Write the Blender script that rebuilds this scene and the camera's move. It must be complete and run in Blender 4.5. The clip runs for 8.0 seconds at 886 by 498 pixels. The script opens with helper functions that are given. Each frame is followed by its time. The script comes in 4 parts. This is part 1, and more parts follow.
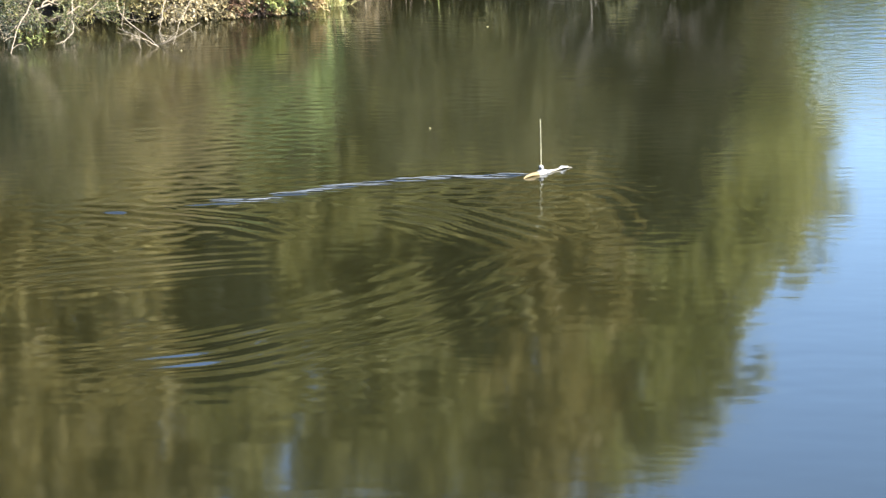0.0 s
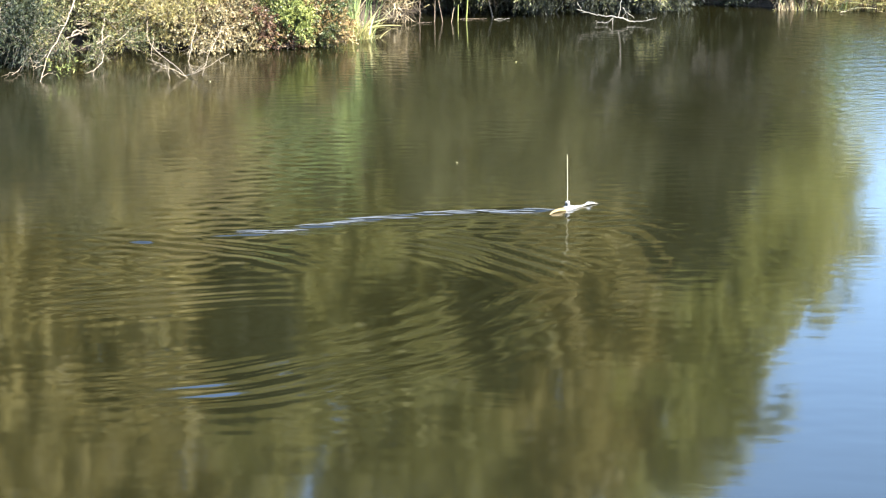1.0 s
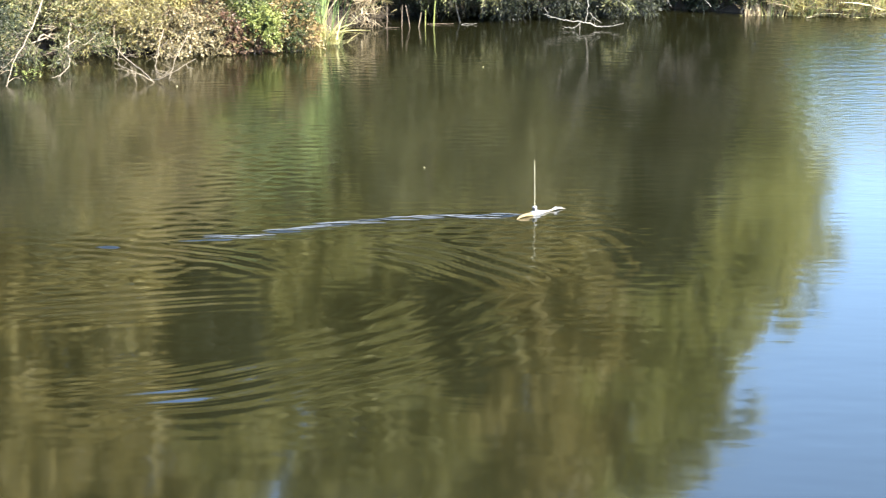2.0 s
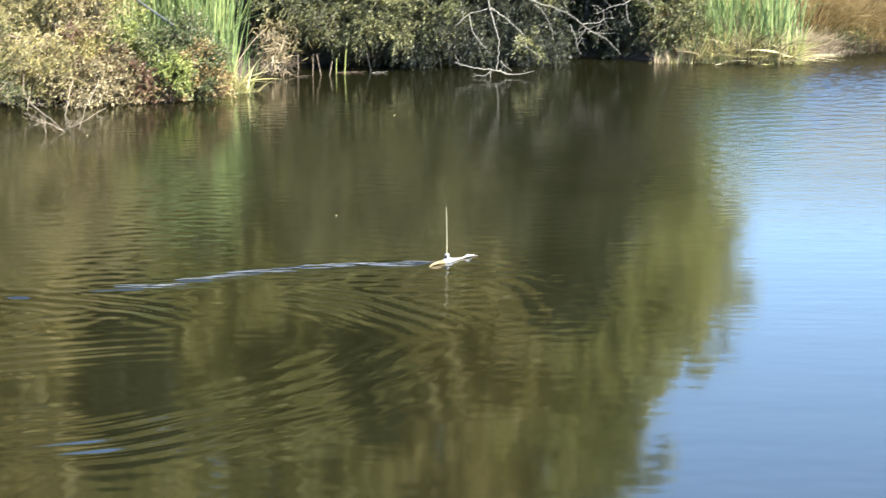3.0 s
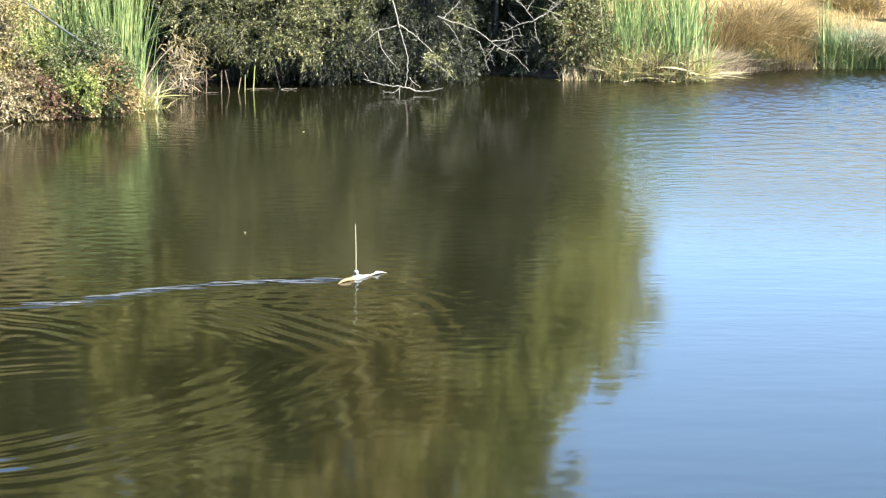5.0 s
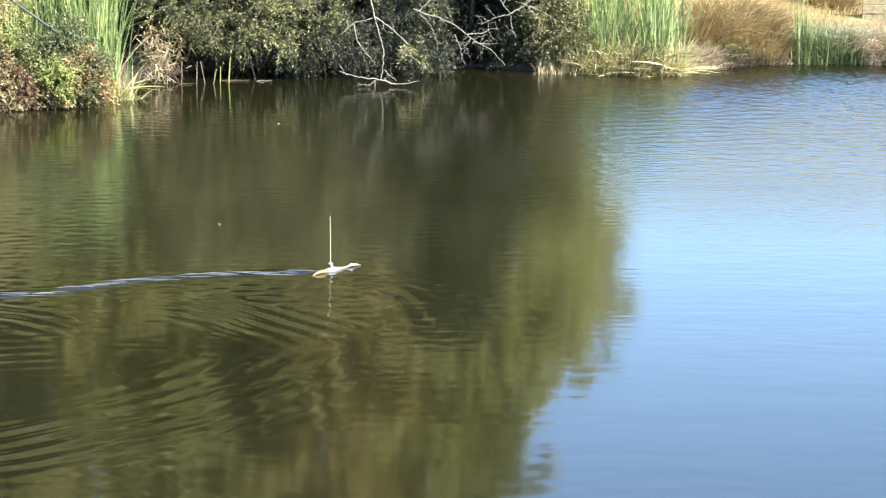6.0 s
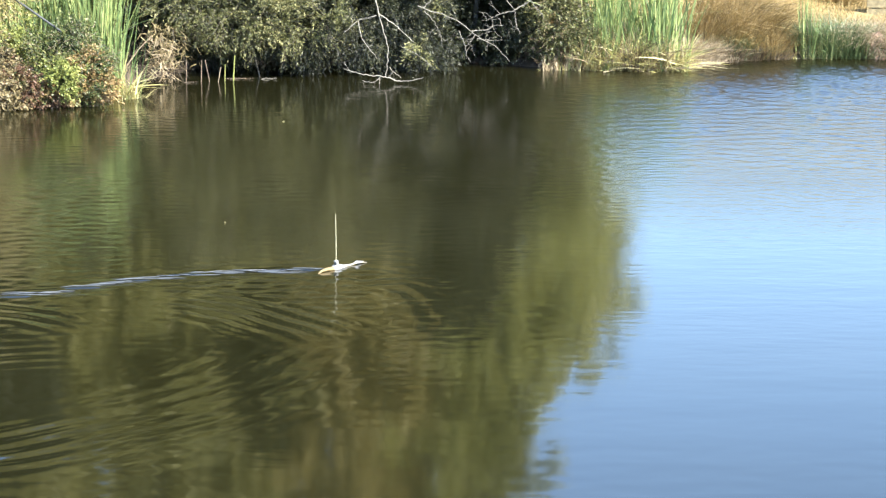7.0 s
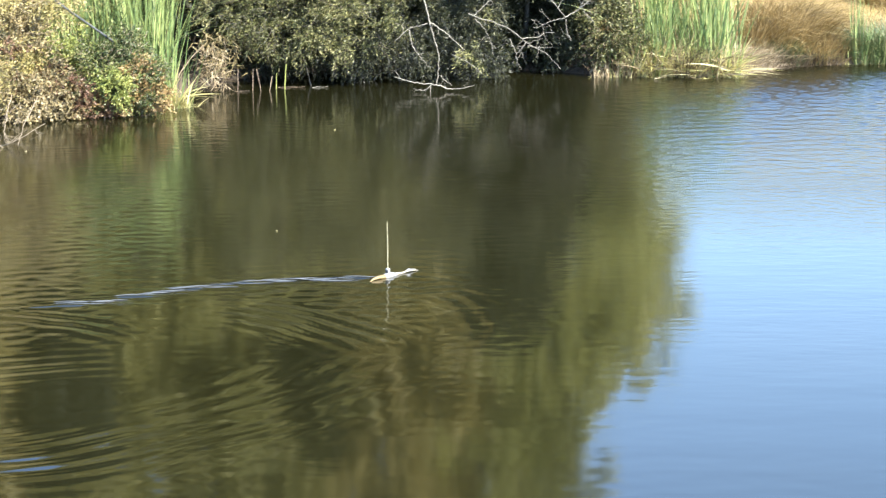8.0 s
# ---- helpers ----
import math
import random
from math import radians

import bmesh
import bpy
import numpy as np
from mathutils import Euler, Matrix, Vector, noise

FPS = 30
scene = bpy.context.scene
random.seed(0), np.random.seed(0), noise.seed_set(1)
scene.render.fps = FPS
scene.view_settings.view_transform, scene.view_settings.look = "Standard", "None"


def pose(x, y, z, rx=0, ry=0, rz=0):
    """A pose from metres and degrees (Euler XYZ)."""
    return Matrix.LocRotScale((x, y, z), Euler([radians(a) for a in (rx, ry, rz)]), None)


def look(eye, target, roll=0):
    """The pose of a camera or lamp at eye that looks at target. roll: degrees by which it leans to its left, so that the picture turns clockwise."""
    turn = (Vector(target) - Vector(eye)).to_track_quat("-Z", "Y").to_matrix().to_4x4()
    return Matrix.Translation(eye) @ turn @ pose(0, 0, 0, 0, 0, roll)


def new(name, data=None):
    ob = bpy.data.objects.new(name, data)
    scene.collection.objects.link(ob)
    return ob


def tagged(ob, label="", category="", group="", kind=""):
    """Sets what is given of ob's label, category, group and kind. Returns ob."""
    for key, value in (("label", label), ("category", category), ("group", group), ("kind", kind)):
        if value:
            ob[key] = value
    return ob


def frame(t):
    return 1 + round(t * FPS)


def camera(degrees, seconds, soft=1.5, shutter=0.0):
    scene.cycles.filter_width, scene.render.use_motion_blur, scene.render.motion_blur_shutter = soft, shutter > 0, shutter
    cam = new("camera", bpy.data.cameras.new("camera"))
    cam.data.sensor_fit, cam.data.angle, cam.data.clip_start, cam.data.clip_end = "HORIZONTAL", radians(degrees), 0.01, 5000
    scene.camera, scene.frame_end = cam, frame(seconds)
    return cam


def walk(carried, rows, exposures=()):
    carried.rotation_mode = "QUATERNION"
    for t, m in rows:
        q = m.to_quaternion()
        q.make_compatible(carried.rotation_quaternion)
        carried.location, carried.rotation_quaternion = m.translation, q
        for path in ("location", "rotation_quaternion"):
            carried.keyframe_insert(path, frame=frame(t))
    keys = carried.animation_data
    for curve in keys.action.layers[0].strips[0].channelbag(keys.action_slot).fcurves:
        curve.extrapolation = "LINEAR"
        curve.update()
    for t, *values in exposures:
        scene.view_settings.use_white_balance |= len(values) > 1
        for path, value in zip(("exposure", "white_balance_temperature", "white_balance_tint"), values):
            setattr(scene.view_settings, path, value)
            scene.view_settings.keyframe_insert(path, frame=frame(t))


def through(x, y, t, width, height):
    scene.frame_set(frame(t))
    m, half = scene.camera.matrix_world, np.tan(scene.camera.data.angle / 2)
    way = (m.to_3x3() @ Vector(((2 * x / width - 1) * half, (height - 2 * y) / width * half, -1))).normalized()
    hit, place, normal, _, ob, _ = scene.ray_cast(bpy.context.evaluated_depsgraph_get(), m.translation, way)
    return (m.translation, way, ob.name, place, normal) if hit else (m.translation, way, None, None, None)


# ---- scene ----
EYE = Vector((0.0, 0.0, 4.2))
cam = camera(22, 8.0, soft=1.25, shutter=0.4)

# seconds, turn to the left, tilt up, roll (degrees)
AIM = [
    (0, 3.837, -13.454, -0.764),
    (0.5, 4.463, -12.942, -0.351),
    (1, 4.485, -12.591, -0.064),
    (1.2, 4.506, -12.533, -0.175),
    (2.3, 3.075, -12.371, 0.110),
    (2.5, 2.645, -12.127, 0.011),
    (3, 1.395, -11.259, 0.181),
    (3.5, -0.000, -10.650, 0.600),
    (4, -0.708, -10.564, 0.703),
    (5.5, -0.988, -10.942, 0.556),
    (6, -1.581, -10.992, 1.034),
    (6.5, -1.933, -11.190, 1.282),
    (7, -1.440, -11.072, 0.678),
    (7.5, -0.837, -10.618, -0.047),
    (8, -0.117, -10.889, 0.205),
]


def aim(yaw, pitch, roll):
    a, b = radians(yaw), radians(pitch)
    way = Vector((-math.sin(a) * math.cos(b), math.cos(a) * math.cos(b), math.sin(b)))
    return look(EYE, EYE + 20 * way, roll)


walk(cam, [(t, aim(a, b, c)) for t, a, b, c in AIM], [(0, 2.3), (0.5, 2.5), (1.2, 2.5), (2.5, 2.42), (3.5, 2.15), (4.2, 2.15), (5.5, 2.3), (8, 2.3)])

# ---- light ----
SUN_FROM = Vector((0.60, -0.50, 0.62)).normalized()
world = bpy.data.worlds.new("sky")
scene.world = world
world.use_nodes = True
sky = world.node_tree.nodes.new("ShaderNodeTexSky")
sky.sky_type = "NISHITA"
sky.sun_disc = False
sky.sun_elevation = math.asin(SUN_FROM.z)
sky.sun_rotation = math.atan2(SUN_FROM.x, SUN_FROM.y)
sky.air_density, sky.dust_density, sky.ozone_density = 0.95, 0.1, 3.0
back = world.node_tree.nodes["Background"]
world.node_tree.links.new(sky.outputs[0], back.inputs[0])
back.inputs[1].default_value = 0.142
sun = new("sun", bpy.data.lights.new("sun", "SUN"))
sun.data.energy, sun.data.angle, sun.data.color = 5.0, radians(0.55), (1.0, 0.95, 0.86)
sun.matrix_world = look(SUN_FROM * 60, (0, 0, 0))

# ---- materials ----


class Nodes:
    """A small writer of node materials."""

    def __init__(self, name):
        self.mat = bpy.data.materials.new(name)
        self.mat.use_nodes = True
        self.tree = self.mat.node_tree
        self.shader = self.tree.nodes["Principled BSDF"]

    def add(self, kind):
        return self.tree.nodes.new(kind)

    def link(self, a, b):
        self.tree.links.new(a, b)

    def noise(self, scale, detail=4.0, vector=None, rough=0.5):
        n = self.add("ShaderNodeTexNoise")
        n.inputs["Scale"].default_value, n.inputs["Detail"].default_value = scale, detail
        n.inputs["Roughness"].default_value = rough
        if vector is not None:
            self.link(vector, n.inputs["Vector"])
        return n.outputs["Fac"]

    def ramp(self, fac, stops):
        n = self.add("ShaderNodeValToRGB")
        while len(n.color_ramp.elements) < len(stops):
            n.color_ramp.elements.new(0.5)
        for e, (at, colour) in zip(n.color_ramp.elements, stops):
            e.position, e.color = at, (*colour, 1)
        self.link(fac, n.inputs[0])
        return n.outputs[0]

    def mix(self, a, b, fac, how="MIX"):
        n = self.add("ShaderNodeMix")
        n.data_type, n.blend_type = "RGBA", how
        for socket, value in ((n.inputs[0], fac), (n.inputs[6], a), (n.inputs[7], b)):
            if isinstance(value, (int, float)):
                socket.default_value = value
            elif isinstance(value, tuple):
                socket.default_value = (*value, 1)
            else:
                self.link(value, socket)
        return n.outputs[2]

    def math(self, how, a, b):
        n = self.add("ShaderNodeMath")
        n.operation = how
        for socket, value in zip(n.inputs, (a, b)):
            if isinstance(value, (int, float)):
                socket.default_value = value
            else:
                self.link(value, socket)
        return n.outputs[0]

    def position(self):
        return self.add("ShaderNodeNewGeometry").outputs["Position"]

    def island(self):
        return self.add("ShaderNodeNewGeometry").outputs["Random Per Island"]

    def done(self, colour=None, rough=0.6, bump=None, strength=0.3, distance=0.02):
        if colour is not None:
            if isinstance(colour, tuple):
                self.shader.inputs["Base Color"].default_value = (*colour, 1)
            else:
                self.link(colour, self.shader.inputs["Base Color"])
        if isinstance(rough, (int, float)):
            self.shader.inputs["Roughness"].default_value = rough
        else:
            self.link(rough, self.shader.inputs["Roughness"])
        if bump is not None:
            b = self.add("ShaderNodeBump")
            b.inputs["Strength"].default_value, b.inputs["Distance"].default_value = strength, distance
            self.link(bump, b.inputs["Height"])
            self.link(b.outputs[0], self.shader.inputs["Normal"])
        return self.mat


def leaf_material(name, stops, patch=0.8, rough=0.52, through=0.28):
    """Leaves: each its own colour from the ramp, drifting from patch to patch, with light shining through."""
    n = Nodes(name)
    drift = n.noise(patch, 2.0, n.position())
    fac = n.math("ADD", n.math("MULTIPLY", n.island(), 0.65), n.math("MULTIPLY", n.math("SUBTRACT", drift, 0.32), 1.0))
    colour = n.ramp(fac, stops)
    mat = n.done(colour, rough)
    glow = n.add("ShaderNodeBsdfTranslucent")
    n.link(colour, glow.inputs[0])
    both = n.add("ShaderNodeMixShader")
    both.inputs[0].default_value = through
    n.link(n.shader.outputs[0], both.inputs[1])
    n.link(glow.outputs[0], both.inputs[2])
    n.link(both.outputs[0], n.tree.nodes["Material Output"].inputs[0])
    return mat


def bark_material(name, dark, light, scale=30.0):
    n = Nodes(name)
    p = n.position()
    return n.done(n.ramp(n.noise(scale, 6.0, p), [(0.3, dark), (0.7, light)]), 0.85, n.noise(scale * 2, 5.0, p), 0.5, 0.01)


OLIVE_LEAF = leaf_material("olive_willow_leaf", [(0.0, (0.018, 0.024, 0.009)), (0.4, (0.072, 0.080, 0.026)), (0.75, (0.205, 0.20, 0.075)), (1.0, (0.46, 0.42, 0.22))])
# darker tree leaves for the grove's depth, with its shade in the colour
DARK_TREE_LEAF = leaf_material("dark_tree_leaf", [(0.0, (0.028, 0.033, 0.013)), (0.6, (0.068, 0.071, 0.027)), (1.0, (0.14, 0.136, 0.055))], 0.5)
# near-black leaves for hollows and undersides: the shade is in the colour
DARK_SHADE_LEAF = leaf_material("dark_shade_leaf", [(0.0, (0.012, 0.017, 0.007)), (0.6, (0.026, 0.034, 0.012)), (1.0, (0.075, 0.08, 0.03))], 0.8, 0.6)
TAN_LEAF = leaf_material("dry_tan_leaf", [(0.0, (0.066, 0.064, 0.022)), (0.4, (0.235, 0.205, 0.072)), (0.75, (0.42, 0.35, 0.138)), (1.0, (0.54, 0.45, 0.23))], 1.2)
PINK_LEAF = leaf_material("withered_leaf", [(0.0, (0.055, 0.05, 0.022)), (0.4, (0.18, 0.145, 0.068)), (0.8, (0.33, 0.265, 0.135)), (1.0, (0.45, 0.37, 0.22))], 2.0)
BRAMBLE_LEAF = leaf_material("bramble_leaf", [(0.0, (0.022, 0.034, 0.012)), (0.55, (0.078, 0.102, 0.034)), (1.0, (0.25, 0.25, 0.085))], 2.5, 0.45)
RED_LEAF = leaf_material("red_leaf", [(0.0, (0.08, 0.045, 0.03)), (0.6, (0.165, 0.092, 0.055)), (1.0, (0.27, 0.19, 0.10))], 2.5)
RUST_LEAF = leaf_material("rust_leaf", [(0.0, (0.10, 0.062, 0.025)), (0.6, (0.245, 0.165, 0.066)), (1.0, (0.36, 0.28, 0.115))], 2.5)
LIME_LEAF = leaf_material("lime_leaf", [(0.0, (0.07, 0.10, 0.024)), (0.6, (0.21, 0.235, 0.06)), (1.0, (0.40, 0.39, 0.13))], 2.5)
TREE_LEAF = leaf_material("tree_leaf", [(0.0, (0.142, 0.144, 0.048)), (0.5, (0.268, 0.257, 0.089)), (1.0, (0.409, 0.376, 0.146))], 0.45)
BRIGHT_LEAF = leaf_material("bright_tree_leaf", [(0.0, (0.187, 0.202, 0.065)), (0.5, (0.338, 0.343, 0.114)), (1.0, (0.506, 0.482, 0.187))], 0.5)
BROWN_LEAF = leaf_material("browning_tree_leaf", [(0.0, (0.165, 0.139, 0.053)), (0.5, (0.295, 0.251, 0.090)), (1.0, (0.432, 0.370, 0.142))], 0.5)
REED_GREEN = leaf_material("cattail_green", [(0.0, (0.062, 0.115, 0.042)), (0.45, (0.155, 0.22, 0.075)), (0.8, (0.29, 0.335, 0.115)), (1.0, (0.43, 0.39, 0.18))], 1.0, 0.55)
REED_YELLOW = leaf_material("cattail_yellow", [(0.0, (0.36, 0.34, 0.115)), (0.5, (0.58, 0.52, 0.23)), (1.0, (0.70, 0.63, 0.40))], 2.0, 0.45)
REED_DEAD = leaf_material("cattail_dead", [(0.0, (0.14, 0.105, 0.062)), (0.5, (0.34, 0.265, 0.16)), (1.0, (0.50, 0.42, 0.29))], 2.0, 0.6)
SEDGE_BROWN = leaf_material("sedge_brown", [(0.0, (0.085, 0.064, 0.028)), (0.45, (0.25, 0.178, 0.075)), (0.8, (0.46, 0.335, 0.15)), (1.0, (0.58, 0.45, 0.23))], 3.5, 0.6)
RUSH_GREEN = leaf_material("rush_green", [(0.0, (0.03, 0.055, 0.022)), (0.5, (0.085, 0.125, 0.05)), (1.0, (0.24, 0.26, 0.11))], 2.0, 0.45)
STRAW = leaf_material("straw", [(0.0, (0.135, 0.088, 0.029)), (0.5, (0.26, 0.185, 0.066)), (1.0, (0.37, 0.28, 0.112))], 0.7, 0.6)
GREY_BARK = bark_material("grey_bark", (0.05, 0.042, 0.032), (0.15, 0.13, 0.10))
# grey-green willow leaves with the shade under the canopy in their colour
GREY_SHADE_LEAF = leaf_material("grey_green_shade_leaf", [(0.0, (0.012, 0.016, 0.007)), (0.5, (0.028, 0.033, 0.014)), (0.85, (0.07, 0.073, 0.033)), (1.0, (0.19, 0.18, 0.10))], 1.5, 0.5)
OLD_STEM = bark_material("old_wet_stem", (0.05, 0.036, 0.026), (0.20, 0.15, 0.105))
ASH_WOOD = bark_material("ash_grey_wood", (0.11, 0.10, 0.085), (0.26, 0.24, 0.20))
DRY_DARK = leaf_material("dark_withered_leaf", [(0.0, (0.03, 0.022, 0.014)), (0.6, (0.10, 0.075, 0.045)), (1.0, (0.34, 0.27, 0.18))], 3.0, 0.7)
PALE_WOOD = bark_material("bleached_wood", (0.14, 0.128, 0.105), (0.31, 0.285, 0.235))
TWIG_BARK = bark_material("tan_twig", (0.13, 0.10, 0.066), (0.34, 0.275, 0.19))
DARK_WOOD = bark_material("wet_dark_wood", (0.02, 0.022, 0.022), (0.07, 0.075, 0.075))
BARE_EARTH = bark_material("bare_red_earth", (0.13, 0.078, 0.05), (0.30, 0.20, 0.14), 12.0)
FENCE_WOOD = bark_material("weathered_board", (0.09, 0.075, 0.04), (0.20, 0.165, 0.09), 14.0)


def ground_material():
    n = Nodes("bank_soil_and_straw")
    p = n.position()
    grain = n.noise(9.0, 6.0, p)
    patch = n.noise(0.35, 4.0, p)
    soil = n.ramp(grain, [(0.3, (0.034, 0.024, 0.017)), (0.7, (0.088, 0.063, 0.045))])
    mud = n.ramp(n.noise(30.0, 4.0, p), [(0.3, (0.10, 0.078, 0.056)), (0.7, (0.19, 0.15, 0.108))])
    straw = n.ramp(grain, [(0.25, (0.19, 0.125, 0.042)), (0.7, (0.33, 0.24, 0.09))])
    split = n.add("ShaderNodeSeparateXYZ")
    n.link(p, split.inputs[0])
    high = n.add("ShaderNodeMapRange")
    n.link(split.outputs[2], high.inputs[0])
    high.inputs[1].default_value, high.inputs[2].default_value = 0.28, 0.48
    low = n.add("ShaderNodeMapRange")
    n.link(split.outputs[2], low.inputs[0])
    low.inputs[1].default_value, low.inputs[2].default_value = 0.10, 0.04
    open_shore = n.add("ShaderNodeMapRange")
    n.link(split.outputs[0], open_shore.inputs[0])
    open_shore.inputs[1].default_value, open_shore.inputs[2].default_value = 4.4, 5.2
    soil = n.mix(soil, mud, n.math("MULTIPLY", low.outputs[0], open_shore.outputs[0]))
    dry = n.math("MULTIPLY", high.outputs[0], n.ramp(patch, [(0.3, (0.6, 0.6, 0.6)), (0.5, (1, 1, 1))]))
    pasture = n.ramp(n.noise(0.12, 4.0, p), [(0.35, (0.20, 0.17, 0.06)), (0.6, (0.11, 0.125, 0.045))])
    upper = n.add("ShaderNodeMapRange")
    n.link(split.outputs[2], upper.inputs[0])
    upper.inputs[1].default_value, upper.inputs[2].default_value = 2.5, 6.0
    return n.done(n.mix(n.mix(soil, straw, dry), pasture, upper.outputs[0]), 0.95, n.noise(22.0, 6.0, p), 0.7, 0.05)


def water_material():
    """Murky pond water: an olive body under a clear surface, glassy near the watcher and ruffled towards the far bank."""
    n = Nodes("murky_pond_water")
    p = n.position()
    flat = n.add("ShaderNodeMapping")
    flat.inputs["Scale"].default_value = (0.4, 1.0, 1.0)
    n.link(p, flat.inputs[0])
    split = n.add("ShaderNodeSeparateXYZ")
    n.link(p, split.inputs[0])

    def between(axis, a, b, lo, hi):
        m = n.add("ShaderNodeMapRange")
        m.interpolation_type = "SMOOTHSTEP"
        n.link(split.outputs[axis], m.inputs[0])
        for k, value in zip((1, 2, 3, 4), (a, b, lo, hi)):
            m.inputs[k].default_value = value
        return m.outputs[0]

    far = between(1, 15.0, 27.0, 0.0, 1.0)
    windy = n.math("MULTIPLY", between(1, 20.5, 26.0, 0.0, 1.0), between(0, 1.2, 3.6, 0.0, 1.0))
    bank_wind = n.math("MULTIPLY", between(1, 26.0, 32.0, 0.0, 1.0), between(0, 1.7, 3.2, 0.0, 1.0))
    patches = n.ramp(n.noise(0.45, 3.0, flat.outputs[0]), [(0.42, (0.1, 0.1, 0.1)), (0.62, (1, 1, 1))])
    fine = n.math("MULTIPLY", n.noise(15.0, 2.0, flat.outputs[0]), n.math("ADD", n.math("MULTIPLY", windy, 0.0010), n.math("ADD", n.math("MULTIPLY", bank_wind, 0.0005), n.math("MULTIPLY", n.math("MULTIPLY", far, patches), 0.0022))))
    small = n.math("MULTIPLY", n.noise(6.0, 2.0, flat.outputs[0]), n.math("ADD", n.math("ADD", n.math("MULTIPLY", far, 0.0030), 0.0005), n.math("MULTIPLY", between(1, 24.0, 33.0, 0.0, 0.0018), between(0, 2.0, 3.5, 1.0, 0.1))))
    broad = n.math("MULTIPLY", n.noise(1.6, 2.0, flat.outputs[0]), 0.0022)
    height = n.math("ADD", fine, n.math("ADD", small, broad))
    body = n.ramp(n.noise(0.5, 3.0, p), [(0.3, (0.0064, 0.0063, 0.0022)), (0.7, (0.0088, 0.0086, 0.0031))])
    n.shader.inputs["IOR"].default_value = 1.333
    rough = n.math("ADD", n.math("ADD", n.math("MULTIPLY", far, 0.04), 0.065), n.math("ADD", n.math("MULTIPLY", windy, 0.07), n.math("MULTIPLY", bank_wind, 0.03)))
    sheltered = n.math("MULTIPLY", between(1, 27.0, 32.0, 0.0, 1.0), between(0, 0.8, 2.2, 1.0, 0.0))
    return n.done(body, n.math("SUBTRACT", rough, n.math("MULTIPLY", sheltered, 0.065)), height, 1.0, 1.0)


GROUND = ground_material()
WATER = water_material()

# ---- helpers for shapes ----
RNG = np.random.default_rng(7)


def raw_mesh(name, verts, faces, material, smooth=False):
    """A mesh from arrays; faces all have the same number of corners."""
    verts, faces = np.asarray(verts, np.float32), np.asarray(faces, np.int32)
    me = bpy.data.meshes.new(name)
    me.vertices.add(len(verts))
    me.vertices.foreach_set("co", verts.ravel())
    k = faces.shape[1]
    me.loops.add(faces.size)
    me.loops.foreach_set("vertex_index", faces.ravel())
    me.polygons.add(len(faces))
    me.polygons.foreach_set("loop_start", np.arange(0, faces.size, k, dtype=np.int32))
    me.update(calc_edges=True)
    me.validate()
    if smooth:
        me.polygons.foreach_set("use_smooth", np.ones(len(faces), bool))
    me.materials.append(material)
    return me


def part(name, data, parent, label=""):
    ob = new(name, data)
    ob.parent = parent
    return tagged(ob, label)


def bm_mesh(name, bm, material, smooth=True):
    me = bpy.data.meshes.new(name)
    bm.to_mesh(me)
    bm.free()
    if smooth:
        me.polygons.foreach_set("use_smooth", np.ones(len(me.polygons), bool))
    me.materials.append(material)
    return me


def unit(v):
    return v / (np.linalg.norm(v, axis=-1, keepdims=True) + 1e-9)


def joined(pieces):
    """Several (verts, faces) as one."""
    out_v, out_f, at = [], [], 0
    for v, f in pieces:
        out_v.append(v)
        out_f.append(f + at)
        at += len(v)
    return np.concatenate(out_v), np.concatenate(out_f)


def leaf_quads(base, way, length, width):
    """One pointed quad a leaf, turned at random round its own axis."""
    n = len(base)
    way = unit(way)
    side = unit(np.cross(way, unit(RNG.normal(size=(n, 3)))))
    length, width = np.broadcast_to(length, n)[:, None], np.broadcast_to(width, n)[:, None]
    mid = base + way * length * 0.45
    v = np.stack([base, mid + side * width / 2, base + way * length, mid - side * width / 2], 1).reshape(-1, 3)
    return v, np.arange(4 * n).reshape(n, 4)


def tube(points, radii, sides=5):
    """A tapered tube along points."""
    p = np.asarray(points, float)
    r = np.broadcast_to(np.asarray(radii, float), len(p))
    t = unit(np.gradient(p, axis=0))
    ref = np.array([0.31, 0.87, 0.38])
    a = unit(np.cross(t, ref))
    b = np.cross(t, a)
    ang = np.linspace(0, 2 * np.pi, sides, endpoint=False)
    ring = p[:, None] + r[:, None, None] * (np.cos(ang)[None, :, None] * a[:, None] + np.sin(ang)[None, :, None] * b[:, None])
    i, j = np.meshgrid(np.arange(len(p) - 1), np.arange(sides), indexing="ij")
    k = (j + 1) % sides
    f = np.stack([i * sides + j, i * sides + k, (i + 1) * sides + k, (i + 1) * sides + j], -1).reshape(-1, 4)
    return ring.reshape(-1, 3), f


def crooked(start, end, sag=0.0, wobble=0.05, n=9):
    """Points from start to end on an arc with a few kinks."""
    start, end = np.asarray(start, float), np.asarray(end, float)
    s = np.linspace(0, 1, n)[:, None]
    kinks = RNG.normal(size=(n, 3)) * wobble
    kinks[0] = kinks[-1] = 0
    return start + (end - start) * s + np.array([0, 0, 1.0]) * sag * 4 * s * (1 - s) + kinks


